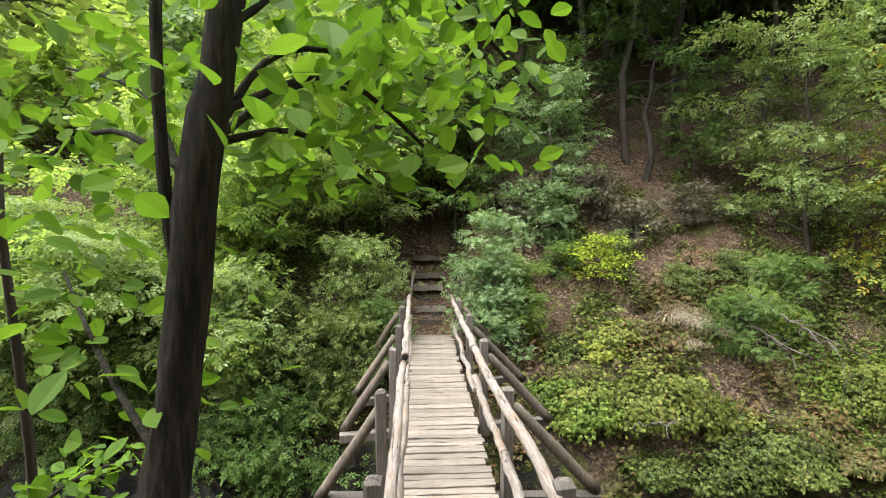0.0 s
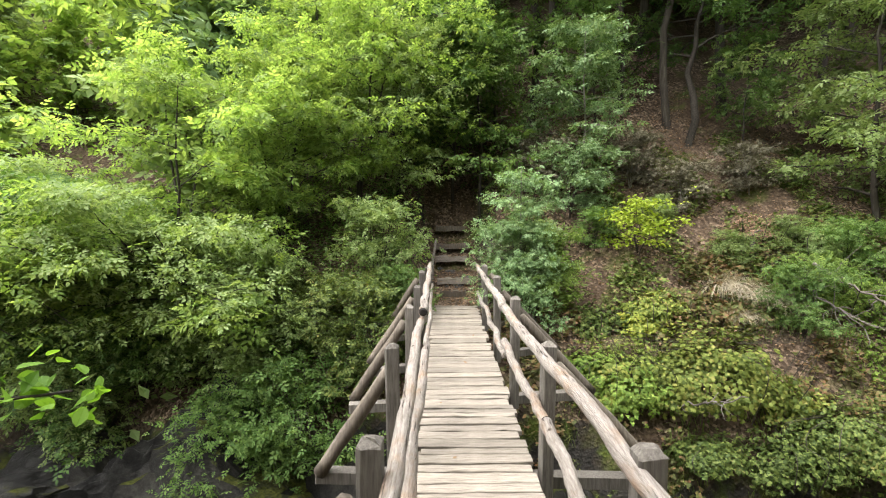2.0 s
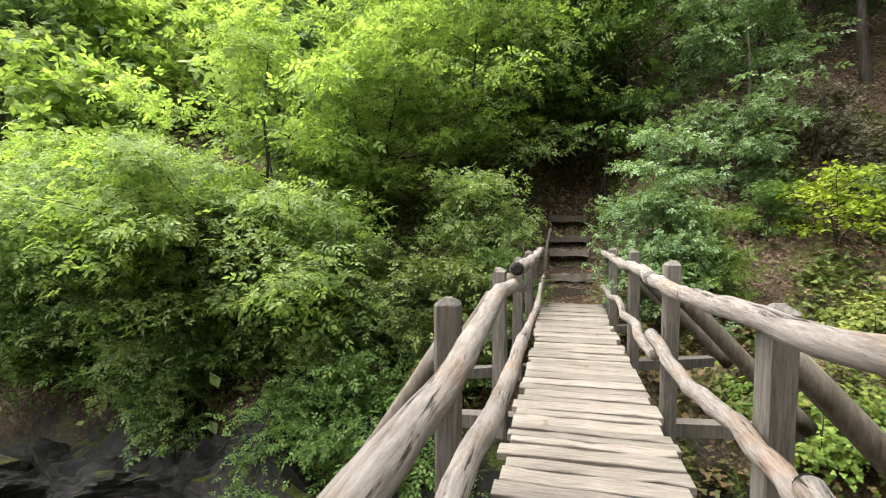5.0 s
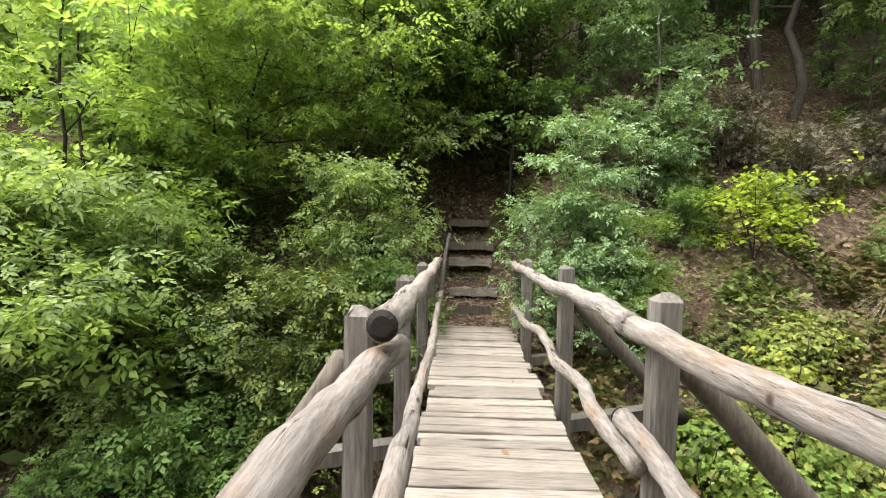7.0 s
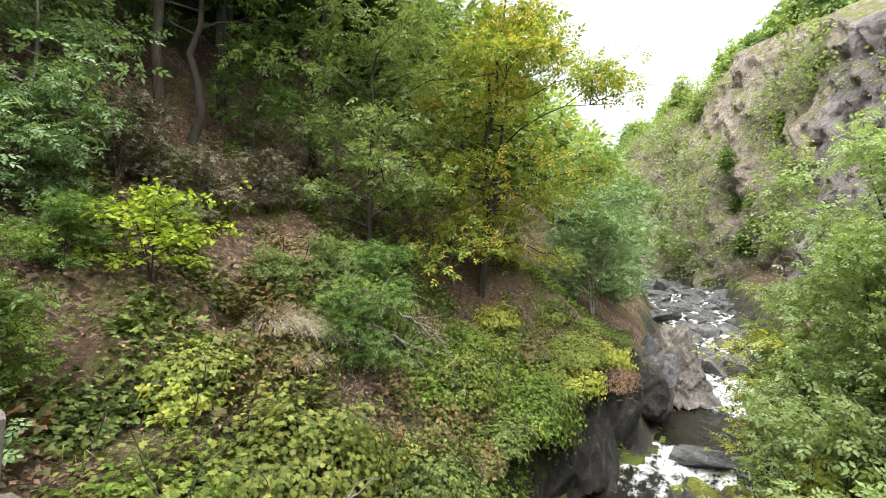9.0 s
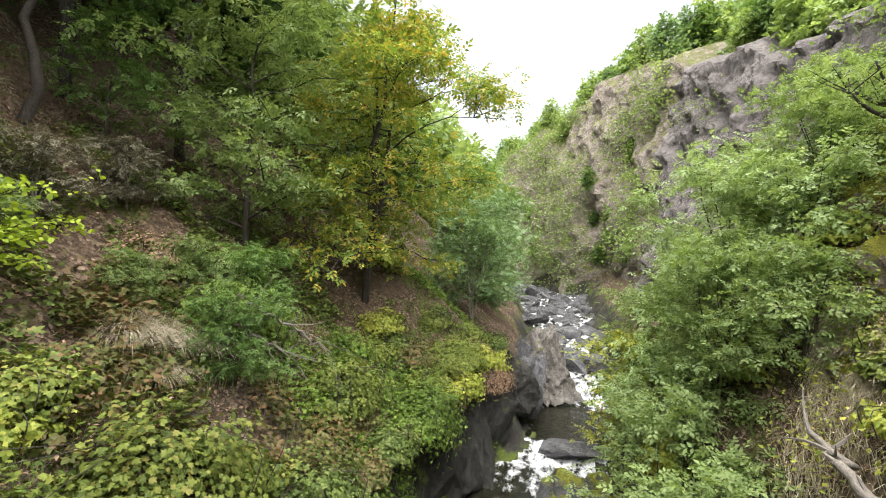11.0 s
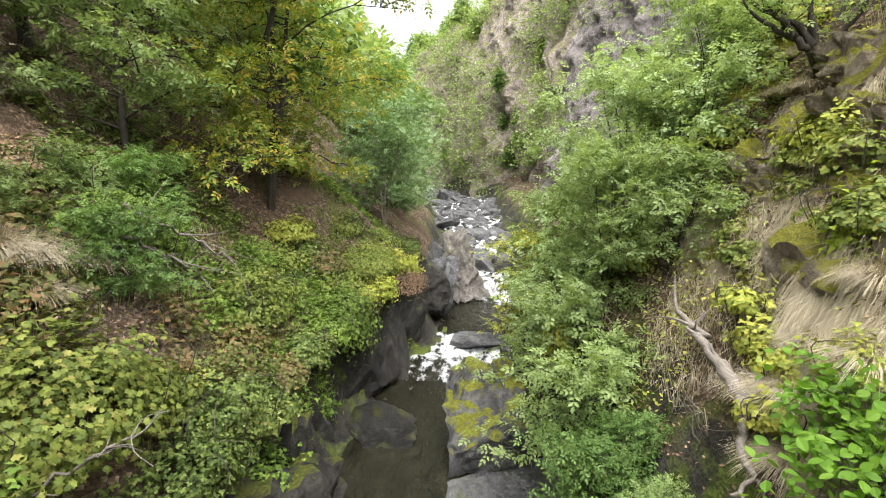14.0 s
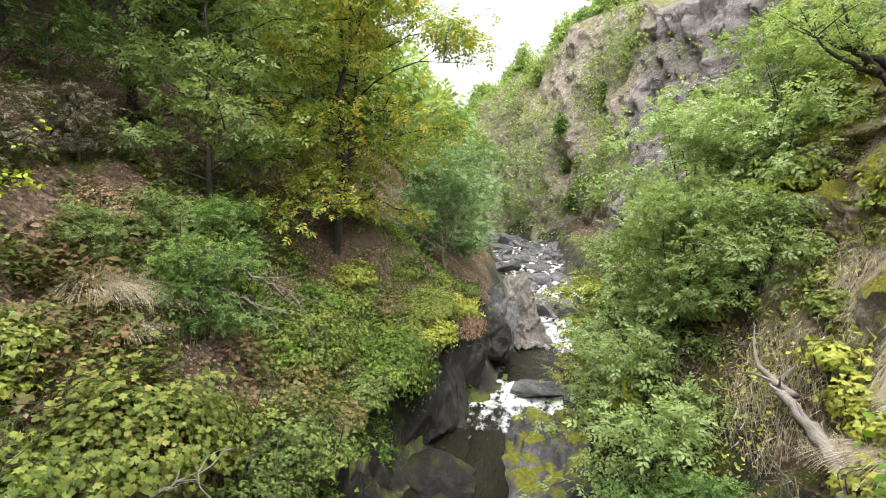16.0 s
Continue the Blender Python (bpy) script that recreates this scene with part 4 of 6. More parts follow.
    for px, py, sc in ((4.9, 17.4, 0.9), (9.4, 16.6, 0.75)):
        plant("tree", SLIM, px, py, "slender green young tree at the edge of the wood", T, LEAF_MID, BARK, sc, px * 50)
    plant("shrub", SHRUB, -1.7, 10.7, "bright green shrub hanging over the rock by the bridge", "shrub", LEAF_BRAMBLE, BARK, 0.9, 300)
    plant("shrub", SHRUB, -2.8, 10.2, "green shrub on the rock wall below the bridge end", "shrub", LEAF_MID, BARK, 1.0, 240)
    plant("tree", ROUND, -4.4, 10.2, "dark green bushy tree on the rock wall", T, LEAF_MID, BARK, 0.5, 90)
    plant("tree", ROUND, -8.6, 12.0, "green bushy tree above the stream", T, LEAF_ALDER, BARK, 0.7, 190)
    plant("tree", ROUND, -11.5, 12.4, "green bushy tree above the stream", T, LEAF_MID, BARK, 0.7, 290)
    for px, py, sc, mt in ((-5.4, 11.5, 1.05, LEAF_ALDER), (-8.4, 11.9, 1.15, LEAF_DARK), (-10.4, 12.2, 1.2, LEAF_MID), (-6.4, 12.2, 1.2, LEAF_MID), (-9.4, 12.9, 1.4, LEAF_ALDER), (-12.2, 12.9, 1.4, LEAF_ALDER), (-13.8, 13.4, 1.5, LEAF_BRIGHT), (-12.4, 12.0, 1.3, LEAF_MID), (-14.6, 11.8, 1.4, LEAF_ALDER), (-16.6, 11.4, 1.5, LEAF_MID)):
        plant("shrub", SHRUB, px, py, "leafy green shrub over the rocks above the stream", "shrub", mt, BARK, sc, px * 61, group="shrubs above the stream")
    plant("shrub", SHRUB, 9.3, 12.3, "bright green young shrub on the slope", "shrub", LEAF_MID, BARK, 0.7, 70)
    plant("shrub", SHRUB, 7.6, 11.2, "green bushy shrub with bare twigs", "shrub", LEAF_MID, BARK, 0.65, 170)
    plant("tree", ROUND, 21.0, 9.6, "greyish green willow-like tree by the stream", T, LEAF_GREY, BARK_PALE, 0.9, 0)
    plant("tree", ROUND, 25.5, 9.8, "greyish green willow-like tree by the stream", T, LEAF_GREY, BARK_PALE, 1.0, 100)
    plant("tree", ROUND, 31.0, 11.0, "green leafy tree by the rapids", T, LEAF_MID, BARK, 1.2, 60)
    for i, (px, py) in enumerate(((0.9, 16.0), (0.1, 16.9), (1.6, 17.5), (-0.7, 17.6))):
        plant("tree", SLIM, px, py, "thin pale-stemmed young tree beside the path", T, LEAF_MID, BARK_PALE, 1.2 + 0.1 * i, 90 * i, group="thin trees by the path")
    # bank on the near side, upstream
    plant("tree", ROUND, 14.0, 1.7, "light green bushy alder tree on the bank", T, LEAF_PALE, BARK, 0.92, 0)
    plant("tree", ROUND, 12.6, 0.2, "fresh green bushy tree on the steep bank", T, LEAF_ALDER, BARK, 0.7, 320)
    plant("tree", ROUND, 12.8, -0.4, "green bushy tree high on the near bank", T, LEAF_MID, BARK, 0.36, 60)
    plant("tree", BROAD, 14.5, -4.2, "green broadleaf tree high on the near bank", T, LEAF_ALDER, BARK, 0.5, 160)
    plant("tree", ROUND, 11.4, 2.7, "fresh green bushy alder tree over the stream", T, LEAF_ALDER, BARK, 0.62, 140)
    plant("tree", ROUND, 18.5, 1.4, "light green leafy tree below the cliff", T, LEAF_PALE, BARK, 0.62, 250)
    plant("tree", BROAD, 17.0, -2.5, "green broadleaf tree below the dark outcrop", T, LEAF_MID, BARK, 0.55, 100)
    plant("tree", ROUND, 13.0, -3.0, "yellow-green bushy tree on the steep bank", T, LEAF_BRAMBLE, BARK, 0.6, 10)
    plant("shrub", SHRUB, 8.9, 3.35, "dense green shrub above the boulder", "shrub", LEAF_ALDER, BARK, 1.2, 0)
    for k, (px, py, sc) in enumerate(((10.6, 3.5, 1.2), (12.4, 3.4, 1.1), (14.2, 3.4, 1.2), (16.0, 3.2, 1.2), (11.5, 1.2, 1.2))):
        plant("shrub", SHRUB, px, py, "fresh green shrub on the lower near bank", "shrub", (LEAF_ALDER, LEAF_PALE, LEAF_YELLOWING)[k % 3], BARK, sc, 77 * k, group="shrubs of the near bank")
    plant("shrub", SHRUB, 7.2, 3.5, "dense green shrub on the near bank", "shrub", LEAF_MID, BARK, 0.85, 120)
    plant("shrub", SHRUB_B, 9.8, 1.9, "green shrub on the near bank", "shrub", LEAF_ALDER, BARK, 1.1, 200)
    plant("shrub", SHRUB_B, 6.2, 3.5, "green shrub overhanging the stream", "shrub", LEAF_MID, BARK, 0.62, 260)
    plant("shrub", SHRUB_B, 6.3, 3.2, "grey-green shrub below the dead trunk", "shrub", LEAF_ALDER, BARK, 0.55, 30)
    plant("shrub", SHRUB_B, 7.5, 3.1, "green shrub beside the dead trunk", "shrub", LEAF_MID, BARK, 0.6, 330)
    plant("shrub", HAZEL, 4.1, 2.72, "large-leafed bright green hazel shoots near the bridge", "shrub", LEAF_SAPLING, BARK, 0.55, 20, z=-1.3)
    plant("shrub", HAZEL, 4.5, 2.25, "large-leafed bright green hazel shoots near the bridge", "shrub", LEAF_SAPLING, BARK, 0.5, 140, z=-1.1)
    # bank on the near side by the start, downstream
    for i, (px, py, sc) in enumerate(((-1.75, 1.75, 0.9), (-2.1, 2.25, 1.0), (-2.7, 2.2, 1.0), (-3.3, 2.3, 1.1))):
        plant("tree", POLE, px, py, "thin dark-stemmed young tree on the near bank", T, LEAF_BRIGHT, BARK, sc, 70 * i, group="young trees at the bridge start")
    # unseen trees added behind the start of the walk to hold off sky light
    for k, (px, py, sc) in enumerate(((-3.8, -3.4, 0.75), (3.0, -4.0, 0.7), (-1.2, -6.8, 0.8), (-5.2, -6.2, 1.0), (3.4, -7.0, 0.9), (-9.0, -8.2, 1.0), (0.6, -10.4, 1.0), (-13.4, -3.2, 0.9), (-4.0, -11.2, 1.1), (-14.0, -8.0, 1.0), (4.6, -11.8, 1.0), (-18.0, -5.6, 1.0))):
        plant("tree", (FOREST, FOREST_B)[k % 2], px, py, "unseen leafy tree added behind the bridge start to block sky light", T, LEAF_MID, BARK, sc, 83 * k, group="trees behind the bridge start")
    for k, (px, py, sc) in enumerate(((-5.6, 12.2, 0.9), (-7.8, 12.9, 1.0), (-10.2, 13.2, 1.05), (-12.8, 13.2, 1.1), (-15.6, 12.6, 1.1))):
        plant("tree", LEANING, px, py, "green tree leaning out over the rocks", T, (LEAF_ALDER, LEAF_BRIGHT, LEAF_MID)[k % 3], BARK, sc, 25 * k - 40, group="trees leaning over the gorge")
    # woods on the slopes
    q = np.random.default_rng(5)
    spots = [(-6.6, 12.6), (-4.6, 14.0), (-9.5, 13.4), (-3.6, 17.0), (-1.6, 15.6), (7.75, 16.9), (11.2, 14.0), (13.4, 11.9)]
    fixed = len(spots)
    for k in range(6000):
        left = k % 3 > 0
        px, py = (q.uniform(-42, -2.2), q.uniform(12, 56)) if left else (q.uniform(-2.2, 34), q.uniform(15.5, 33))
        if abs(px - 0.1) < 1.7 and py < 20:
            continue
        if -2.5 < px < 17 and py < 27:
            continue
        if far_e(px, py) < 3.2 or py < 12.5 + 0.1 * max(px, 0):
            continue
        near_d = 5.0 if py < 24 else 9.0
        if min((px - a) ** 2 + (py - c) ** 2 for a, c in spots) < near_d:
            continue
        spots.append((px, py))
        if len(spots) == 116 + fixed:
            break
    for i, (px, py) in enumerate(spots[fixed:]):
        left = px < -2.5
        kind = (FOREST_B, FOREST_B, FOREST)[i % 3] if py < 24 else FAR_TREE
        # paler, greyer leaves on the left hillside stand in for distance haze
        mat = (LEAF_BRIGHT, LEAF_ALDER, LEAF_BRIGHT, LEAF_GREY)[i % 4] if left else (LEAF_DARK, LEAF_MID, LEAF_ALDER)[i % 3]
        size = q.uniform(0.65, 1.0) if left else q.uniform(0.75, 1.1)
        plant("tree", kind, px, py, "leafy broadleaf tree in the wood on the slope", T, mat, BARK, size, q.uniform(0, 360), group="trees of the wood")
    for px, py, sc in ((34, 13.5, 0.9), (38, 12.5, 0.8), (42, 14, 1.0), (47, 15, 1.0), (36, 17, 1.0), (44, 19, 1.1), (52, 19, 1.1), (58, 24, 1.1)):
        plant("tree", FAR_TREE, px, py, "green tree on the bank of the upper stream", T, LEAF_ALDER, BARK, sc, px * 37, group="trees of the upper bank")


build_trees()


# ---- boulders ----
def boulder_mesh(seed, mat, sub=3, rough=0.28, cuts=13, lumps=1.0):
    """A rock broken along flat faces, a little worn."""
    bm = bmesh.new()
    bmesh.ops.create_icosphere(bm, subdivisions=sub, radius=1)
    q = random.Random(seed)
    o = Vector((q.uniform(0, 50), q.uniform(0, 50), q.uniform(0, 50)))
    planes = []
    for k in range(cuts):
        n = Vector((q.gauss(0, 1), q.gauss(0, 1), q.gauss(0, 1))).normalized()
        planes.append((n, q.uniform(0.45, 0.82)))
    for v in bm.verts:
        c = v.co * (1 + rough * noise.noise(v.co * 1.2 + o))
        for n, d in planes:
            k = c.dot(n) - d
            if k > 0:
                c = c - n * k * 0.98
        v.co = c * (1 + lumps * (0.10 * noise.noise(c * 3.0 + o) + 0.05 * noise.noise(c * 8.0 + o)) + (lumps - 1) * 0.03 * noise.noise(c * 19.0 + o)) * 1.2
    bm.normal_update()
    for f in bm.faces:
        f.smooth = True
    for e in bm.edges:
        e.smooth = e.calc_face_angle(0) < 0.3
    me = bpy.data.meshes.new("boulder")
    bm.to_mesh(me)
    bm.free()
    me.materials.append(mat)
    return me


def build_boulders():
    big = new("boulder", boulder_mesh(4, BOULDER_MOSS, 5, 0.3, 8, 1.7))
    big.matrix_basis = pose(10.9, 5.1, -4.15, 8, -6, 30) @ Matrix.Diagonal((1.35, 1.25, 1.3, 1))
    tagged(big, "large grey boulder with moss on top in the stream", "boulder")
    flat = new("boulder", boulder_mesh(9, BOULDER, 4))
    flat.matrix_basis = pose(17.0, 5.6, -3.95, 0, 4, 70) @ Matrix.Diagonal((1.2, 0.7, 0.4, 1))
    tagged(flat, "flat wet dark boulder lying in the white rapid", "boulder")
    mid = new("boulder", boulder_mesh(12, BOULDER, 4))
    mid.matrix_basis = pose(27.6, 4.2, -2.8, 0, 0, 0) @ Matrix.Diagonal((0.9, 0.8, 0.6, 1))
    tagged(mid, "dark rounded boulder in the stream", "boulder")
    pile = new("boulder", boulder_mesh(15, PALE_ROCK, 5, 0.35, 12, 2.0))
    pile.matrix_basis = pose(23.2, 6.75, -2.5, 0, 0, 20) @ Matrix.Diagonal((1.9, 1.3, 1.7, 1))
    tagged(pile, "big grey rock at the foot of the bank", "boulder")
    sunk = new("boulder", boulder_mesh(18, WET_ROCK, 4, 0.3, 9, 1.4))
    sunk.matrix_basis = pose(11.4, 7.75, -4.52, 0, 3, 25) @ Matrix.Diagonal((1.5, 0.8, 0.2, 1))
    tagged(sunk, "flat dark rock just under the water of the pool", "boulder")
    bar = new("boulder", boulder_mesh(19, BOULDER, 4, 0.3, 9, 1.4))
    bar.matrix_basis = pose(9.2, 4.75, -4.58, 0, 0, 15) @ Matrix.Diagonal((1.7, 1.1, 0.22, 1))
    tagged(bar, "low grey rock shelf under the gravel bar", "boulder")
    g = np.random.default_rng(91)
    octa = np.array([(1, 0, 0), (-1, 0, 0), (0, 1, 0), (0, -1, 0), (0, 0, 0.6), (0, 0, -0.6)])
    sides = np.array([(0, 2, 4), (2, 1, 4), (1, 3, 4), (3, 0, 4), (2, 0, 5), (1, 2, 5), (3, 1, 5), (0, 3, 5)])
    bits = []
    for k in range(1100):
        a, r = g.uniform(0, 6.28), g.uniform(0, 1) ** 0.5
        p = np.array([9.2 + 1.75 * r * math.cos(a), 4.75 + 1.05 * r * math.sin(a), -4.40 - 0.12 * r + g.normal(0, 0.015)])
        c, d = math.cos(a * 7), math.sin(a * 7)
        v = octa * g.uniform(0.75, 1.25, (6, 1)) * g.uniform(0.025, 0.07)
        bits.append((np.stack([v[:, 0] * c - v[:, 1] * d, v[:, 0] * d + v[:, 1] * c, v[:, 2]], 1) + p, sides))
    tagged(part_np("gravel", *joined(bits), BOULDER), "small grey gravel of a bar beside the boulder", "gravel", kind="stuff")
    kinds = [boulder_mesh(100 + k, BOULDER, 3, 0.45) for k in range(5)]
    q = np.random.default_rng(8)
    for k in range(230):
        x = q.uniform(26.5, 56) if k < 202 else q.uniform(-24, -5)
        y = stream_y(x) + q.uniform(-1, 1) * (stream_half(x) + 0.6)
        s = q.uniform(0.25, 0.62) if k % 4 else q.uniform(0.6, 0.95)
        ob = new("boulder", kinds[k % 5])
        ob.matrix_basis = pose(x, y, float(water_z(x)) - 0.05, q.normal(0, 15), q.normal(0, 15), q.uniform(0, 360)) @ Matrix.Diagonal((s * 1.2, s, s * 0.65, 1))
        tagged(ob, "grey rounded stone in the foaming stream", "boulder", "boulders in the rapids")


build_boulders()


# ---- undergrowth ----
def scatter(n, x0, x1, y0, y1, seed, want):
    q = np.random.default_rng(seed)
    x, y = q.uniform(x0, x1, n), q.uniform(y0, y1, n)
    keep = want(x, y)
    x, y = x[keep], y[keep]
    return np.stack([x, y, ground_z(x, y)], 1), q


def undergrowth(name, label, category, n, box, seed, want, mat, leaf, shape, per=6, rise=0.15, wide=0.14):
    p, q = scatter(n, *box, seed, want)
    pos = np.repeat(p, per, 0) + q.normal(0, 1, (len(p) * per, 3)) * np.array([wide, wide, rise * 0.5])
    pos[:, 2] += rise * q.uniform(0.2, 1.6, len(pos))
    v, f = leaf_cloud(pos, leaf, shape, q, 0.9, 0.6)
    tagged(part_np(name, v, f, mat), label, category, kind="stuff")


def blades(name, label, n, box, seed, want, mat, length, droop=0.6):
    p, q = scatter(n, *box, seed, want)
    m = len(p)
    az = q.uniform(0, 6.28, m)
    ln = length * q.uniform(0.5, 1.3, m)
    o = np.stack([np.cos(az), np.sin(az), np.zeros(m)], 1)
    s = np.stack([-np.sin(az), np.cos(az), np.zeros(m)], 1) * 0.0045
    up = np.array([0, 0, 1.0])
    a = p + o * (ln * 0.3)[:, None] + up * (ln * 0.75)[:, None]
    b = p + o * (ln * (0.3 + droop))[:, None] + up * (ln * (0.85 - 0.5 * droop))[:, None]
    v = np.stack([p - s, p + s, a + s, a - s, b], 1).reshape(-1, 3)
    i = np.arange(m) * 5
    f = np.concatenate([np.stack([i, i + 1, i + 2], 1), np.stack([i, i + 2, i + 3], 1), np.stack([i + 3, i + 2, i + 4], 1)])
    tagged(part_np(name, v, f, mat), label, "grass", kind="stuff")


def build_undergrowth():
    off_path = lambda x, y: np.abs(x - 0.05) > 0.75
    undergrowth("bramble_thicket", "yellow-green bramble thicket over the rock edge", "bramble", 2600, (0.9, 10, 8.3, 13.4), 1,
                lambda x, y: (far_e(x, y) > 0.5) & (fbm(x * 0.8, y * 0.8, 90) > 0.08) & off_path(x, y), LEAF_RUSTY, 0.12, TREFOIL, 7, 0.25, 0.13)
    undergrowth("ivy_cover", "green creeping plants over the rock edge", "ivy", 5000, (8.5, 20, 7.6, 11.5), 2,
                lambda x, y: (far_e(x, y) > 0.3) & (fbm(x * 0.6, y * 0.6, 91) > 0.0), LEAF_VIVID, 0.10, TREFOIL, 6, 0.12, 0.14)
    undergrowth("low_plants", "sparse low green plants among fallen leaves", "plants", 6000, (0.9, 13, 11.4, 17.0), 3,
                lambda x, y: off_path(x, y) & (fbm(x * 0.9, y * 0.9, 92) > 0.05), LEAF_BRAMBLE, 0.11, TREFOIL, 6, 0.14, 0.12)
    undergrowth("low_plants", "green undergrowth on the wooded slope", "plants", 8000, (-13, -0.9, 10.0, 18.0), 4,
                lambda x, y: (far_e(x, y) > 1.3) & off_path(x, y), LEAF_MID, 0.09, SIMPLE, 6, 0.3, 0.2)
    undergrowth("hillside_scrub", "dense green scrub on the far hillside", "scrub", 4200, (-48, -4, 9, 50), 14,
                lambda x, y: (far_e(x, y) > 1.0), LEAF_ALDER, 0.3, SIMPLE, 10, 0.7, 0.55)
    undergrowth("fallen_leaves", "brown fallen leaves on the slope", "leaf litter", 16000, (-3, 14, 11, 19), 5,
                lambda x, y: (far_e(x, y) > 1.0), LEAF_DRY, 0.07, SIMPLE, 2, 0.015, 0.2)
    undergrowth("low_plants", "yellowing low plants on the near bank", "plants", 9000, (2.5, 20, -6, 4.4), 6,
                lambda x, y: (near_g(x, y) > 0.1) & (fbm(x * 0.7, y * 0.7, 93) > -0.1), LEAF_YELLOWING, 0.085, SIMPLE, 6, 0.2, 0.16)
    undergrowth("fallen_leaves", "brown fallen leaves and dry stalks on the near bank", "leaf litter", 9000, (4.5, 13, -4, 3.6), 15,
                lambda x, y: (near_g(x, y) > 0.8), LEAF_DRY, 0.06, SIMPLE, 2, 0.02, 0.15)
    blades("dry_grass", "pale dry grass hanging on the near bank", 30000, (5.6, 14, -5, 3.0), 7,
           lambda x, y: (near_g(x, y) > 1.0) & (fbm(x * 0.5, y * 0.5, 94) > -0.05), GRASS_DRY, 0.36, 0.7)
    blades("grass_tufts", "green grass tufts on the rock edge", 14000, (2, 20, 8.3, 12), 8,
           lambda x, y: (far_e(x, y) > 0.1) & (fbm(x * 0.6, y * 0.6, 95) > 0.1), GRASS_GREEN, 0.3, 0.6)


build_undergrowth()


def mound(name, label, category, x, y, z, rx, ry, rz, n, leaf, shape, mat, seed, lumps=0.55):
    """A hummock of leaves over a tangle, resting on the bank."""
    q = np.random.default_rng(seed)
    d = q.normal(0, 1, (n, 3))
    d[:, 2] = np.abs(d[:, 2]) - 0.25
    d /= np.linalg.norm(d, axis=1)[:, None]
    az = np.arctan2(d[:, 1], d[:, 0])
    k = 1 + lumps * fbm(az * 1.6 + seed, d[:, 2] * 3.0 + seed, seed, 4) + 0.05 * q.normal(0, 1, n)
    pos = np.array([x, y, z]) + d * k[:, None] * np.array([rx, ry, rz]) * q.uniform(0.62, 1.03, (n, 1))
    g = ground_z(pos[:, 0], pos[:, 1])
    pos = pos[pos[:, 2] > g - 0.05]
    d = (pos - np.array([x, y, z])) / np.array([rx, ry, rz]) ** 1.5
    d /= np.linalg.norm(d, axis=1)[:, None]
    d[:, 2] += 0.5
    v, f = leaf_cloud(pos, leaf, shape, q, wild=0.45, base=d)
    ob = part_np(name, v, f, mat)
    # runners inside
    w = []
    for i in range(14 if rx > 1.0 else 3):
        a = q.uniform(0, 6.28)
        e = np.array([x + rx * 0.9 * np.cos(a), y + ry * 0.9 * np.sin(a), z])
        e[2] = min(max(float(ground_z(e[0], e[1])) - 0.05, z - 0.3 * rz), z + 0.3 * rz)
        top = np.array([x + 0.3 * rx * np.cos(a), y + 0.3 * ry * np.sin(a), z + rz * 0.8])
        out = top * 0.4 + e * 0.6 + np.array([0.5 * rx * np.cos(a), 0.5 * ry * np.sin(a), rz * 0.5])
        w.append(tube(through_points((e, out, top), 8), np.linspace(0.008, 0.004, 8), 5, 0, 0, False))
    base = new(name)
    ob.name = "leaves"
    ob.parent = base
    for piece in w:
        part_np("stem", *piece, BARK, base)
    return tagged(base, label, category)


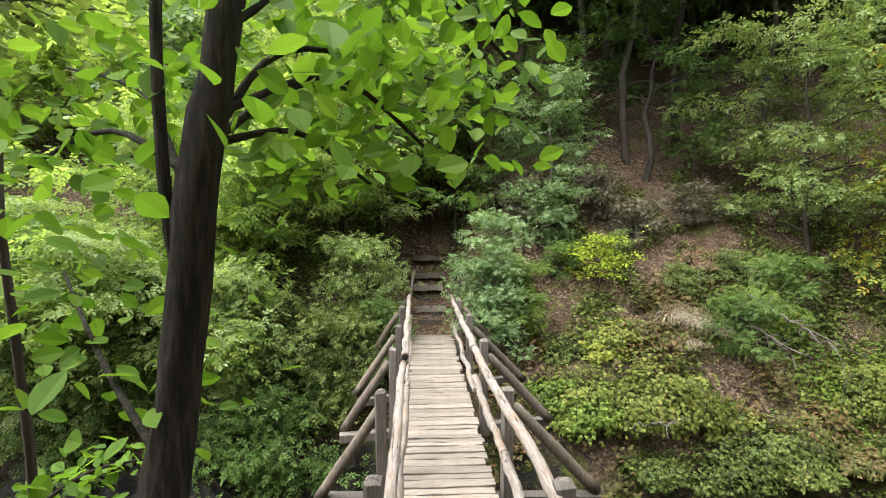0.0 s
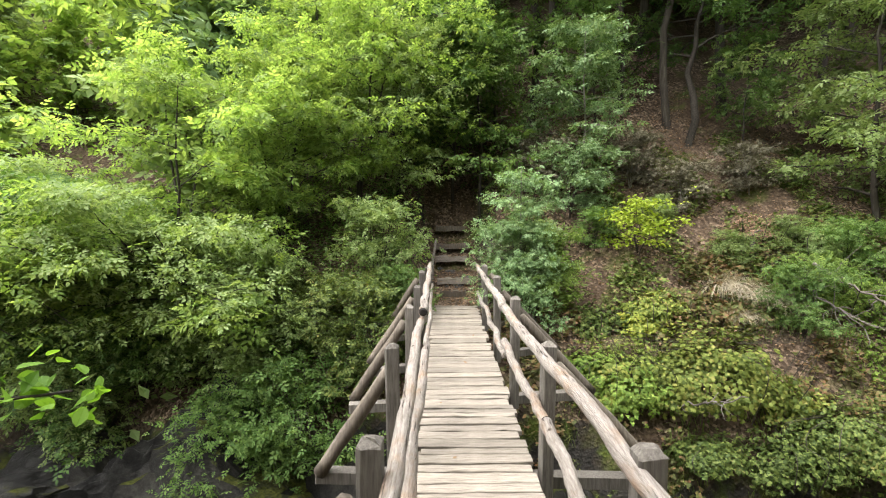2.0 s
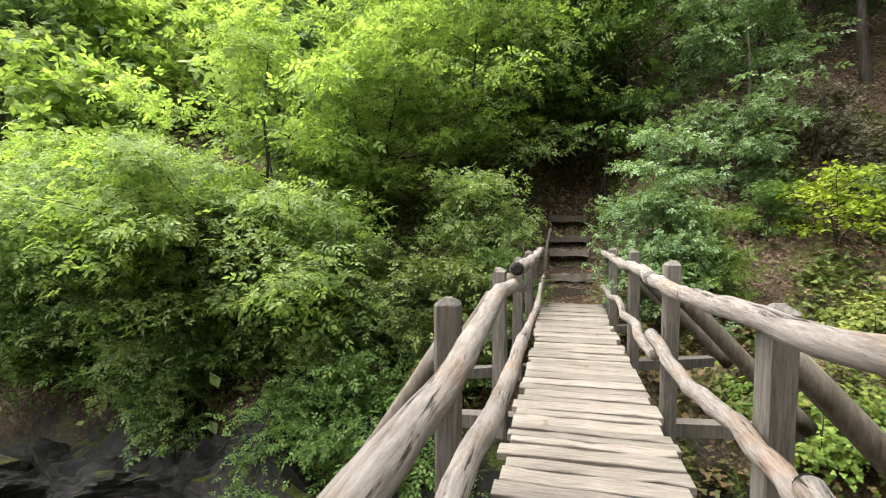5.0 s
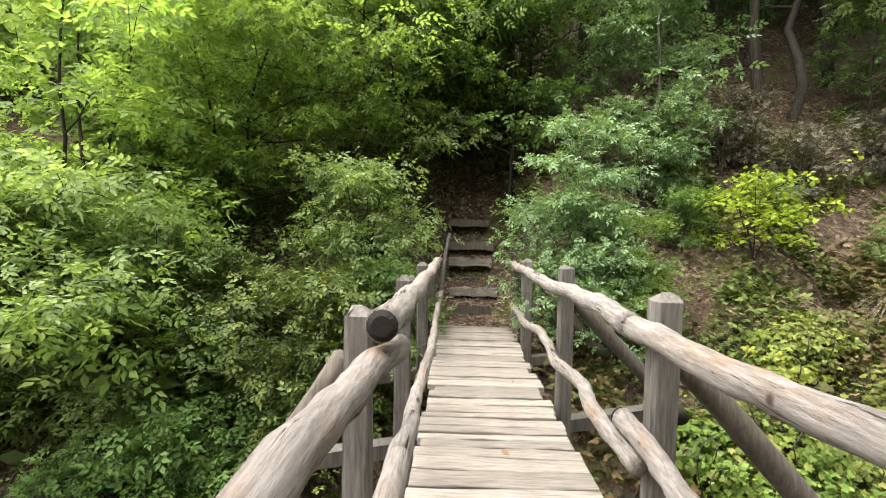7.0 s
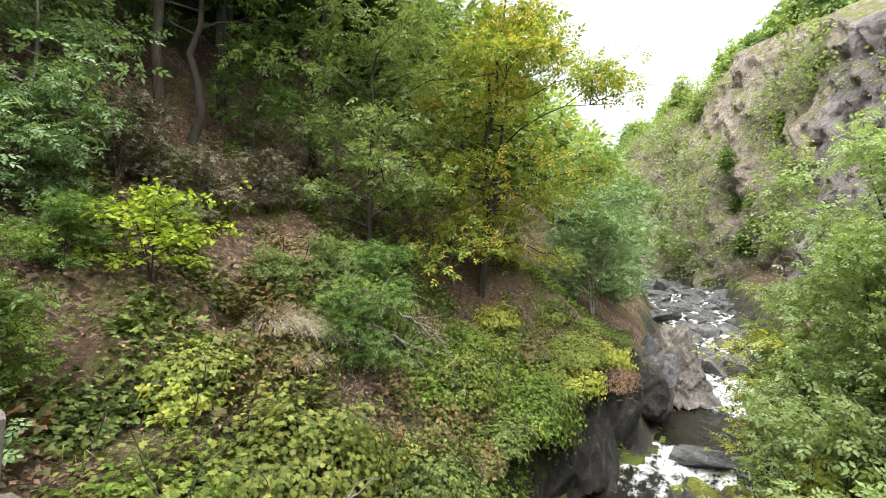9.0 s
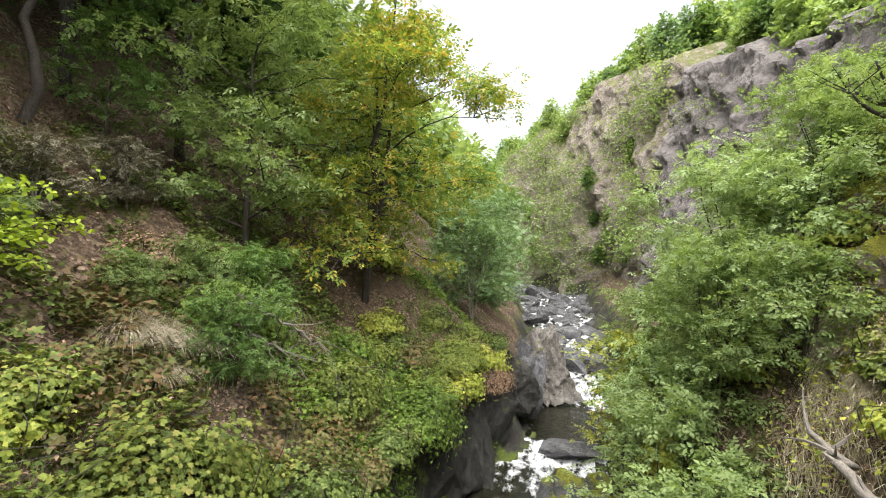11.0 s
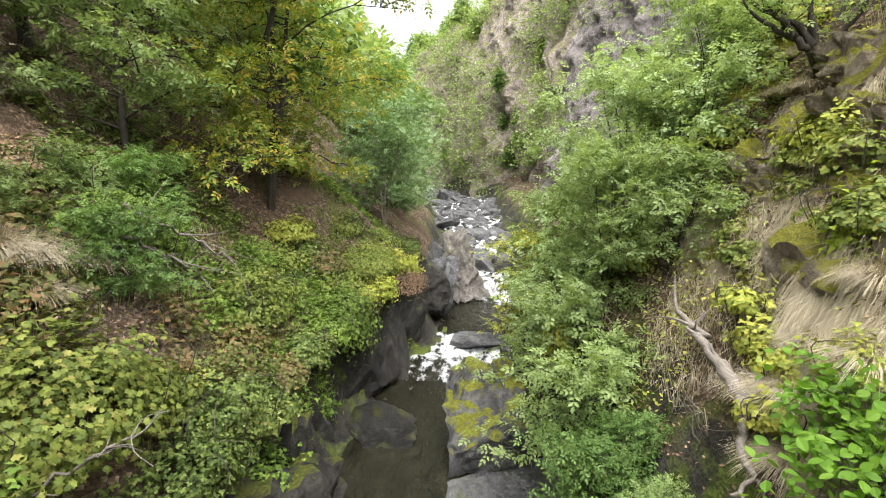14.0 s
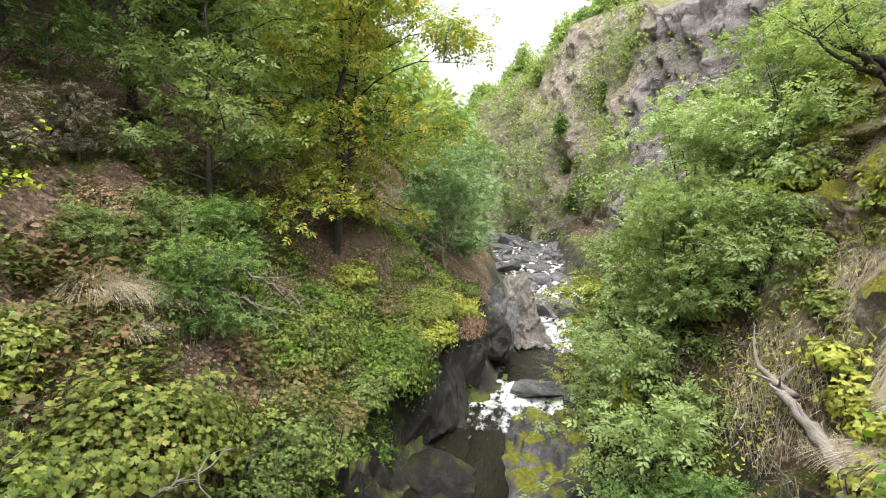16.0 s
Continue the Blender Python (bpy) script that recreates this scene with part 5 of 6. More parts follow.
def build_mounds():
    B = "bramble_bush"
    mound(B, "bright yellow-green lobed bramble bush hanging over the rock edge", "bramble", 5.2, 10.45, -1.45, 1.75, 1.05, 1.15, 7800, 0.085, LOBED, LEAF_LIME, 1, 0.8)
    mound(B, "bright yellow-green lobed bramble bush beside the bridge", "bramble", 3.3, 10.7, -1.5, 1.3, 0.9, 0.9, 4600, 0.085, LOBED, LEAF_LIME, 2, 0.8)
    mound(B, "small-leafed green bush on the rock wall", "bramble", 7.2, 9.55, -2.3, 1.15, 0.75, 0.85, 3600, 0.085, TREFOIL, LEAF_BRAMBLE, 3, 0.8)
    mound(B, "small-leafed green bush low on the rock wall", "bramble", 6.0, 9.3, -2.5, 0.9, 0.6, 0.65, 2000, 0.085, TREFOIL, LEAF_BRAMBLE, 14, 0.8)
    mound(B, "small-leafed rusty bush on the rock wall", "bramble", 8.6, 10.0, -1.9, 0.8, 0.6, 0.6, 2000, 0.085, TREFOIL, LEAF_RUSTY, 13, 0.9)
    mound(B, "yellow-green bramble cushion on the rock edge", "bramble", 10.2, 10.5, -1.35, 1.05, 0.8, 0.85, 3200, 0.095, TREFOIL, LEAF_LIME, 4, 0.8)
    mound(B, "vivid green creeper cushion over the rock edge", "creeper", 12.3, 9.2, -2.3, 1.5, 0.95, 1.15, 6500, 0.085, TREFOIL, LEAF_VIVID, 5, 0.6)
    mound(B, "vivid green creeper cushion over the rock edge", "creeper", 13.6, 9.3, -1.8, 1.3, 0.9, 0.95, 4500, 0.085, TREFOIL, LEAF_LIME, 15, 0.6)
    mound(B, "mossy green plant cushion on the rock ridge", "creeper", 15.6, 9.3, -1.3, 2.2, 1.3, 0.85, 9000, 0.07, TREFOIL, LEAF_LIME, 6, 0.4)
    for k, (x, y, z, r, mat) in enumerate(((14.4, 10.9, -0.7, 1.0, LEAF_VIVID), (12.8, 10.8, -0.8, 0.9, LEAF_LIME), (16.6, 10.3, -0.2, 1.0, LEAF_LIME), (18.2, 9.3, -0.9, 1.0, LEAF_LIME), (18.8, 8.3, -1.7, 0.8, LEAF_YELLOWING), (20.2, 8.6, -1.2, 0.8, LEAF_BRAMBLE), (19.8, 7.6, -2.4, 0.7, LEAF_RUSTY))):
        mound(B, "low green creeper cushion along the rock ridge", "creeper", x, y, z, r * 1.3, r * 0.9, r * 0.6, 2300, 0.085, TREFOIL, mat, 40 + k, 0.6)
    mound(B, "brownish dry plant cushion on the rock ridge", "creeper", 16.6, 8.0, -1.95, 1.3, 0.7, 0.6, 4000, 0.06, SIMPLE, LEAF_DRY, 7)
    mound(B, "green bramble bush under the slope", "bramble", 3.2, 12.0, -0.6, 1.1, 0.7, 0.6, 2300, 0.10, TREFOIL, LEAF_BRAMBLE, 8, 0.9)
    mound(B, "rusty bramble tangle on the bank", "bramble", 5.6, 12.0, -0.2, 1.3, 0.7, 0.45, 2000, 0.09, TREFOIL, LEAF_RUSTY, 16, 0.9)
    mound(B, "fresh green leafy bush among dead branches", "bush", 8.6, 12.0, 0.1, 1.15, 0.9, 0.95, 2600, 0.15, SPRAY, LEAF_VIVID, 9, 0.9)
    mound(B, "fresh green leafy bush on the slope", "bush", 9.4, 12.9, 0.9, 0.8, 0.7, 0.9, 1500, 0.16, SPRAY, LEAF_ALDER, 17, 0.9)
    mound("dry_shrub", "pale dry flowering shrub on the leaf litter", "shrub", 7.9, 13.6, 1.5, 0.8, 0.7, 0.55, 2600, 0.05, SIMPLE, LEAF_DRY, 10)
    mound(B, "yellow-leafed low bush on the near bank", "bush", 7.5, 1.5, 0.0, 0.6, 0.45, 0.5, 1100, 0.09, TREFOIL, LEAF_YELLOWING, 11, 0.9)
    for k, (x, y, z, r) in enumerate(((6.5, 2.05, -0.45, 0.36), (7.1, 2.0, -0.1, 0.34), (6.0, 2.15, -0.55, 0.3), (5.6, 2.45, -1.0, 0.32))):
        mound(B, "small yellow-green bramble beside the dead trunk", "bramble", x, y, z, r * 1.2, r, r, 420, 0.09, TREFOIL, LEAF_YELLOWING, 30 + k, 0.9)
    mound(B, "yellow-leafed vine over the mossy rock", "bush", 6.3, 1.0, 0.85, 0.6, 0.45, 0.75, 1100, 0.10, TREFOIL, LEAF_YELLOW, 18, 0.9)
    mound(B, "yellow-leafed low bush above the boulder", "bush", 11.3, 3.75, -2.1, 0.9, 0.4, 0.7, 1600, 0.10, TREFOIL, LEAF_YELLOWING, 12, 0.8)

    for k, (x, out, up, r, mat) in enumerate(((4.6, 0.9, 1.7, 0.7, LEAF_BRAMBLE), (7.5, 0.65, 1.75, 0.7, LEAF_BRAMBLE), (8.9, 0.75, 1.85, 0.6, LEAF_RUSTY),
                                              (10.0, 0.6, 1.95, 0.75, LEAF_BRAMBLE), (11.3, 0.5, 1.95, 0.95, LEAF_VIVID), (12.6, 0.5, 2.05, 0.95, LEAF_VIVID), (13.9, 0.5, 2.35, 0.9, LEAF_YELLOWING))):
        y = float(stream_y(x) + stream_half(x)) + out
        mound(B, "fresh green creeper cushion hanging over the rock edge", "creeper", x, y, float(water_z(x)) + up + 0.42, r * 1.1, r * 0.72, r * 0.5, 1900, 0.09, TREFOIL, mat, 60 + k, 0.8)

    q = np.random.default_rng(77)
    for k in range(15):
        x = q.uniform(1.3, 17)
        e = q.uniform(0.5, 3.6)
        y = float(stream_y(x) + stream_half(x)) + e
        r = q.uniform(0.4, 0.85)
        mat = (LEAF_BRAMBLE, LEAF_LIME, LEAF_RUSTY, LEAF_YELLOWING, LEAF_VIVID)[k % 5]
        mound(B, ("low green bramble clump on the bank", "low yellowish bramble clump on the bank")[k % 5 == 3], "bramble", x, y, float(ground_z(x, y)) + 0.1 * r, r * 1.2, r, r * 0.8, int(2200 * r), 0.09, TREFOIL, mat, 100 + k, 0.9)
    for k in range(30):
        x = q.uniform(4.2, 13) if k < 14 else q.uniform(5.0, 8.5)
        g = q.uniform(1.2, 5.5) if k < 14 else q.uniform(0.9, 3.6)
        y = float(stream_y(x) - stream_half(x)) - g
        r = q.uniform(0.3, 0.6)
        if x < 8.4 and y > 1.85:
            continue
        mound("low_bush", "yellowing low bush on the steep near bank", "bush", x, y, float(ground_z(x, y)) + 0.1 * r, r * 1.2, r, r * 0.8, int(2000 * r), 0.09, TREFOIL, (LEAF_YELLOWING, LEAF_LIME)[k % 2], 200 + k, 0.9)
    # tussocks of straw-coloured grass
    for k in range(9):
        x = q.uniform(5.6, 11.5) if k else 4.6
        g = q.uniform(1.6, 5.0) if k else 1.7
        y = float(stream_y(x) - stream_half(x)) - g
        tussock(x, y, 300 + k, q.uniform(0.35, 0.6), "straw-coloured grass tussock hanging down the near bank")
    for k, (x, y, s) in enumerate(((5.3, 2.35, 0.62), (5.75, 2.1, 0.7), (6.1, 2.25, 0.6), (5.2, 1.75, 0.7), (5.7, 1.35, 0.7))):
        tussock(x, y, 330 + k, s, "pale straw grass tussock on the near bank")
    tussock(6.4, 12.3, 354, 1.0, "greyish dry grass tussock hanging over the brambles")
    tussock(6.9, 12.25, 355, 0.95, "greyish dry grass tussock hanging over the brambles")
    tussock(7.7, 11.9, 350, 0.8, "straw-coloured grass tussock among the bushes")
    tussock(6.3, 11.6, 353, 0.6, "straw-coloured grass tussock among the bushes")
    tussock(7.2, 12.0, 351, 0.7, "straw-coloured grass tussock among the bushes")
    tussock(6.9, 9.7, 352, 0.6, "green and straw grass tussock on the bramble edge", GRASS_GREEN)


def tussock(x, y, seed, size, label, mat=None):
    """A clump of long thin blades that bend over."""
    q = np.random.default_rng(seed)
    m = 750
    az = np.where(q.uniform(0, 1, m) < 0.55, q.uniform(0, 6.28, m), q.normal(1.5 if y < 6 else -1.5, 0.6, m))
    ln = size * q.uniform(0.5, 1.15, m)
    z = float(ground_z(x, y)) - 0.03
    p0 = np.array([x, y, z]) + np.stack([np.cos(az), np.sin(az), np.zeros(m)], 1) * (0.34 * size * q.uniform(0, 1, m) ** 0.6)[:, None]
    o = np.stack([np.cos(az), np.sin(az), np.zeros(m)], 1)
    s = np.stack([-np.sin(az), np.cos(az), np.zeros(m)], 1) * 0.0024
    up = np.array([0, 0, 1.0])
    lay = q.uniform(0.1, 1.0, m)
    pts = [p0 + o * (ln * lay * u ** 1.4)[:, None] + up * (ln * (0.95 * u - (0.35 + 0.75 * lay) * u * u))[:, None] for u in (0, 0.3, 0.6, 0.85, 1.0)]
    v = np.stack([pts[0] - s, pts[0] + s, pts[1] + s, pts[1] - s, pts[2] + s, pts[2] - s, pts[3] + s * 0.7, pts[3] - s * 0.7, pts[4]], 1).reshape(-1, 3)
    i = np.arange(m) * 9
    f = np.concatenate([np.stack([i + a, i + c, i + d], 1) for a, c, d in ((0, 1, 2), (0, 2, 3), (3, 2, 4), (3, 4, 5), (5, 4, 6), (5, 6, 7), (7, 6, 8))])
    return tagged(part_np("grass_tussock", v, f, mat or GRASS_DRY), label, "grass tussock")


def grass_curtain(x, y, seed, width, drop, label, count=1500):
    """Long straw-coloured grass combed down a steep bank."""
    q = np.random.default_rng(seed)
    u = q.uniform(-1, 1, count)
    px = x + u * width * 0.5 + q.normal(0, 0.05, count)
    py = y + q.normal(0, 0.16, count) - 0.1 * u
    p = np.stack([px, py, ground_z(px, py) - 0.02], 1)
    ln = drop * q.uniform(0.45, 1.15, count)
    az = q.normal(1.75, 0.32, count) + 0.35 * np.sin(u * 5 + seed)
    o = np.stack([np.cos(az), np.sin(az), np.zeros(count)], 1)
    s = np.stack([-np.sin(az), np.cos(az), np.zeros(count)], 1) * 0.0028
    up = np.array([0, 0, 1.0])
    arch = q.uniform(0.12, 0.42, count)
    pts = [p + o * (ln * 0.62 * v ** 0.85)[:, None] + up * (ln * (arch * 2.2 * v - (arch * 1.3 + 0.95) * v * v))[:, None] for v in (0, 0.25, 0.5, 0.75, 1.0)]
    v = np.stack([pts[0] - s, pts[0] + s, pts[1] + s, pts[1] - s, pts[2] + s, pts[2] - s, pts[3] + s * 0.7, pts[3] - s * 0.7, pts[4]], 1).reshape(-1, 3)
    i = np.arange(count) * 9
    f = np.concatenate([np.stack([i + a, i + c, i + d], 1) for a, c, d in ((0, 1, 2), (0, 2, 3), (3, 2, 4), (3, 4, 5), (5, 4, 6), (5, 6, 7), (7, 6, 8))])
    return tagged(part_np("dry_grass", v, f, GRASS_DRY), label, "grass", kind="stuff")


def build_curtains():
    for k, (x, y, w, d) in enumerate(((5.9, 1.75, 0.9, 0.75), (5.4, 1.6, 0.9, 0.8), (5.0, 2.0, 0.7, 0.7), (6.3, 1.5, 0.7, 0.6), (7.4, 1.3, 0.8, 0.5), (8.3, 1.5, 0.8, 0.55), (9.6, 1.4, 0.8, 0.6), (8.2, 0.1, 0.8, 0.5), (7.0, 0.8, 0.7, 0.45), (9.3, 0.3, 0.7, 0.5))):
        grass_curtain(x, y, 400 + k, w, d, "pale straw grass hanging down the near bank")


build_mounds()
build_curtains()


# ---- the cliff upstream ----
CLIFF_S = (0.0, 0.12, 0.28, 0.5, 0.7, 0.86, 1.0)


def cliff_point(s, h, rough=True):
    """A place on the cliff: s along its foot, h up its face (past 1: on the hill behind)."""
    s, h = np.asarray(s, float), np.asarray(h, float)
    bx = np.interp(s, CLIFF_S, (72, 65, 57, 45, 34, 26, 17))
    by = np.interp(s, CLIFF_S, (27, 18.5, 11.5, 3.6, 0.4, -3.4, -8.5))
    crest = np.interp(s, CLIFF_S, (15.8, 17.8, 20.2, 21.2, 16.8, 15.2, 13.0)) + 1.6 * fbm(s * 26, s * 0, 83, 3)
    foot = np.interp(s, CLIFF_S, (2, 1.5, 0.5, -1.5, -2.0, -1.0, 1.5))
    up = np.clip(h, 0, 1)
    back = 4.5 * up ** 1.2 + np.maximum(h - 1, 0) * 45
    z = foot + (crest - foot) * up + np.maximum(h - 1, 0) * 20
    nx, ny = 0.35, -0.94
    x, y = bx + nx * back, by + ny * back
    if rough:
        u, w = s * 75, z
        a = 2.6 * fbm(u * 0.12, w * 0.10, 70, 3) - 1.5 * np.abs(fbm(u * 0.3 + w * 0.15, w * 0.14, 75, 3)) + 0.45 * hash2(np.floor(u * 0.42 + w * 0.1), np.floor(w * 0.3 + u * 0.07), 5) + 0.3 * hash2(np.floor(u * 1.1 - w * 0.15), np.floor(w * 0.8 + u * 0.1), 6) + 0.7 * fbm(u * 1.1, w * 0.9, 78, 4)
        a = a + 0.35 * (np.abs((w * 0.55 + 0.3 * u * 0.2 + fbm(u * 0.3, w * 0.3, 79)) % 1 - 0.5))
        a = a * np.where(h > 1.05, 0.4, 1.0)
        x, y = x - nx * a, y - ny * a
    return np.stack([x, y, z], -1)


def build_cliff():
    def face(name, s0, s1, n, mat, label):
        s = np.linspace(s0, s1, n)
        h = np.concatenate([np.linspace(-0.15, 1, 90), np.linspace(1.03, 2.2, 22)])
        gs, gh = np.meshgrid(s, h)
        v = cliff_point(gs, gh).reshape(-1, 3)
        i = (np.arange(len(h) - 1)[:, None] * n + np.arange(n - 1)[None]).ravel()
        tagged(part_np(name, v, np.stack([i, i + n, i + n + 1, i + 1], 1), mat), label, "cliff", kind="structure")
    face("cliff", 0.0, 0.63, 280, CLIFF, "pale beige and grey crumbling rock cliff with green patches")
    face("cliff_outcrop", 0.63, 1.0, 190, CLIFF_DARK, "dark grey blocky rock outcrop above the trees")
    q = np.random.default_rng(12)
    # bushes that cling to ledges
    pos = []
    while len(pos) < 560:
        s, h = q.uniform(0, 1), q.uniform(0, 1.1)
        if fbm(np.array(s * 14), np.array(h * 5), 99, 3) > -0.06 + 0.25 * (s > 0.63):
            pos.append(cliff_point(s, h))
    cen = np.repeat(np.array(pos), 50, 0)
    p = cen + q.normal(0, 1, cen.shape) * np.array([0.8, 0.8, 0.55]) + np.array([-0.2, 0.5, 0.2])
    v, f = leaf_cloud(p, 0.27, SIMPLE, q, 0.8)
    tagged(part_np("cliff_plants", v, f, LEAF_ALDER), "green bushes clinging to the cliff ledges", "bushes", kind="stuff")
    for k in range(100):
        s = (k + q.uniform(0, 1)) / 100
        h = 1.02 + abs(q.normal(0, 0.22))
        p = cliff_point(s, h)
        plant("tree", FAR_TREE, p[0], p[1], "green tree on the crest above the cliff", "tree", (LEAF_MID, LEAF_GREY, LEAF_ALDER)[k % 3], BARK, q.uniform(0.26, 0.56), q.uniform(0, 360), z=p[2], sink=0.3, group="trees above the cliff")
    for k in range(20):
        s, h = q.uniform(0.05, 1.0), q.uniform(0.15, 0.85)
        p = cliff_point(s, h)
        plant("tree", FAR_TREE, p[0], p[1], "small green tree rooted in the cliff", "tree", (LEAF_MID, LEAF_ALDER)[k % 2], BARK, q.uniform(0.18, 0.34), q.uniform(0, 360), z=p[2], sink=0.3, group="small trees on the cliff")


build_cliff()


# ---- rocks set into the banks ----
def build_rocks():
    q = np.random.default_rng(17)
    kinds = [boulder_mesh(200 + k, ROCK, 4, 0.3, 8, 1.5) for k in range(6)]
    pale = [boulder_mesh(210 + k, BOULDER, 4, 0.3, 8, 1.5) for k in range(3)]
    mossy = [boulder_mesh(220 + k, ROCK_MOSS, 3, 0.5, 12, 2.6) for k in range(3)]
    craggy = [boulder_mesh(226 + k, ROCK_MOSS, 5, 0.55, 12, 3.2) for k in range(3)]
    for k in range(34):
        x = -13 + 36 * k / 33 + q.uniform(-0.3, 0.3)
        y = float(stream_y(x) + stream_half(x)) + q.uniform(0.1, 0.75)
        z = float(water_z(x)) + q.uniform(0.1, 1.6) * (0.35 if 2 < x < 13 else 1.0)
        ob = new("rock", kinds[k % 6] if x < 19 else pale[k % 3])
        ob.matrix_basis = pose(x, y + 0.25, z, q.normal(0, 14), q.normal(0, 14), q.normal(0, 18)) @ Matrix.Diagonal((q.uniform(1.0, 1.7), q.uniform(0.6, 0.85), q.uniform(0.8, 1.7) * (0.72 if 2 < x < 13 else 1.0), 1))
        tagged(ob, "dark angular rock in the gorge wall" if x < 19 else "grey angular rock at the stream's edge", "rock", "rocks of the gorge wall")
    for k in range(62):
        x, g = q.uniform(5.5, 14), q.uniform(2.0, 7.5)
        y = float(stream_y(x) - stream_half(x)) - g
        ob = new("rock", mossy[k % 3])
        s = q.uniform(0.2, 0.42) if k < 44 else q.uniform(0.35, 0.62)
        ob.matrix_basis = pose(x, y, float(ground_z(x, y)) - 0.45 * s, q.normal(0, 25), q.normal(0, 25), q.uniform(0, 360)) @ Matrix.Diagonal((s * 1.2, s, s * 1.1, 1))
        tagged(ob, "moss-covered rock on the steep near bank", "rock", "mossy rocks of the near bank")
    for k, (x, y, z, sx, sy, sz) in enumerate(((8.86, 0.1, 2.45, 0.8, 0.55, 0.75), (7.75, 0.25, 2.45, 0.7, 0.5, 0.8), (8.7, 0.55, 1.5, 0.8, 0.5, 0.7), (7.4, 0.45, 1.85, 0.7, 0.5, 0.6), (9.1, 0.95, 0.8, 0.75, 0.5, 0.6), (7.6, 1.0, 0.85, 0.6, 0.4, 0.55), (10.8, 0.9, 1.4, 0.9, 0.6, 0.7), (8.6, -0.35, 3.6, 0.8, 0.5, 0.7), (6.7, 0.35, 2.1, 0.6, 0.45, 0.7))):
        ob = new("rock", craggy[k % 3])
        ob.matrix_basis = pose(x, y, z, q.normal(-20, 10), q.normal(0, 15), q.uniform(-50, 50)) @ Matrix.Diagonal((sx, sy, sz, 1))
        tagged(ob, "yellow-green moss-grown rock outcrop on the near bank", "rock", "mossy outcrops of the near bank")
    slab = [boulder_mesh(230 + k, WET_ROCK, 5, 0.45, 14, 2.4) for k in range(3)]
    for k, (x, y, z, sx, sy, sz, tilt) in enumerate(((-9.4, 11.3, -4.3, 2.4, 1.3, 0.8, 14), (-6.9, 11.0, -3.9, 1.7, 1.0, 1.0, 22), (-11.6, 11.2, -4.2, 2.0, 1.3, 0.8, 8), (-7.9, 10.4, -4.8, 1.8, 1.1, 0.6, 10), (-5.2, 10.2, -4.3, 1.3, 0.9, 0.8, 15), (-13.6, 10.6, -4.6, 1.9, 1.3, 0.7, 5), (-5.0, 10.9, -3.0, 1.2, 0.8, 1.1, 5))):
        ob = new("rock", slab[k % 3])
        ob.matrix_basis = pose(x, y, z, -12, -tilt, 12 * (k % 3) - 8) @ Matrix.Diagonal((sx, sy, sz, 1))
        tagged(ob, "wet dark slab of rock beside the stream", "rock", "slabs by the stream")


build_rocks()


# ---- steps beyond the bridge ----
def build_steps():
    q = np.random.default_rng(23)
    for y, z, w in ((13.24, 0.13, 0.66), (13.99, 0.34, 0.9), (14.9, 0.85, 0.92), (15.36, 1.17, 1.0), (16.0, 1.68, 0.9)):
        bm = box_bm(w, 0.17, 0.15, 0.02)
        bmesh.ops.subdivide_edges(bm, edges=[e for e in bm.edges if abs(e.verts[0].co.x - e.verts[1].co.x) > 0.3], cuts=5)
        for v in bm.verts:
            v.co += Vector((0, q.normal(0, 0.012), q.normal(0, 0.012)))
        ob = part("step", bm, PLANK if 13.8 < y < 15.2 else DARK_LOG)
        ob.matrix_basis = pose(0.0 + q.normal(0, 0.03), y, z - 0.16, 0, q.normal(0, 2.5), q.normal(0, 3))
        tagged(ob, "weathered timber riser of an earth step", "step", "earth steps")
    kinds = [boulder_mesh(240 + k, BOULDER, 2, 0.4) for k in range(3)]
    for k in range(16):
        x, y = q.uniform(-0.4, 0.5), q.uniform(13.2, 15.2)
        ob = new("stone", kinds[k % 3])
        s = q.uniform(0.05, 0.13)
        ob.matrix_basis = pose(x, y, float(ground_z(x, y)) + 0.01, 0, 0, q.uniform(0, 360)) @ Matrix.Diagonal((s * 1.4, s, s * 0.6, 1))
        tagged(ob, "small grey stone lying on the earth steps", "stone", "stones on the steps")
    p = through_points(((-0.55, 13.9, 0.0), (-0.53, 14.0, 0.55), (-0.5, 14.15, 0.9), (-0.42, 14.5, 1.35)), 14)
    tagged(tidy(part_np("stake", *tube(p, np.linspace(0.05, 0.03, 14), 8, 0.05, 3), DEADWOOD)), "crooked bare wooden stake beside the steps", "stake")


build_steps()


# ---- dead wood and bare branches ----
def bare_branch(name, label, root, tip, girth, seed, forks=7, bend=0.022):
    q = np.random.default_rng(seed)
    root, tip = np.array(root), np.array(tip)
    ln = np.linalg.norm(tip - root)
    n = 14
    t = np.linspace(0, 1, n)[:, None]
    p = root * (1 - t) + tip * t
    p[1:-1] += q.normal(0, bend * ln, (n - 2, 3))
    ob = tidy(part_np(name, *tube(p, np.linspace(girth, girth * 0.3, n), 10, 0.14, seed), DEADWOOD))
    for k in range(forks):
        a = p[q.integers(3, n)]
        d = (tip - root) / ln * 0.6 + q.normal(0, 0.55, 3)
        e = a + d * ln * q.uniform(0.15, 0.4)
        m = (a + e) / 2 + q.normal(0, 0.03 * ln, 3)
        part_np("twig", *tube(through_points((a, m, e), 7), np.linspace(girth * 0.35, 0.004, 7), 5, 0, 0, False), DEADWOOD, ob)
    return tagged(ob, label, "dead wood")


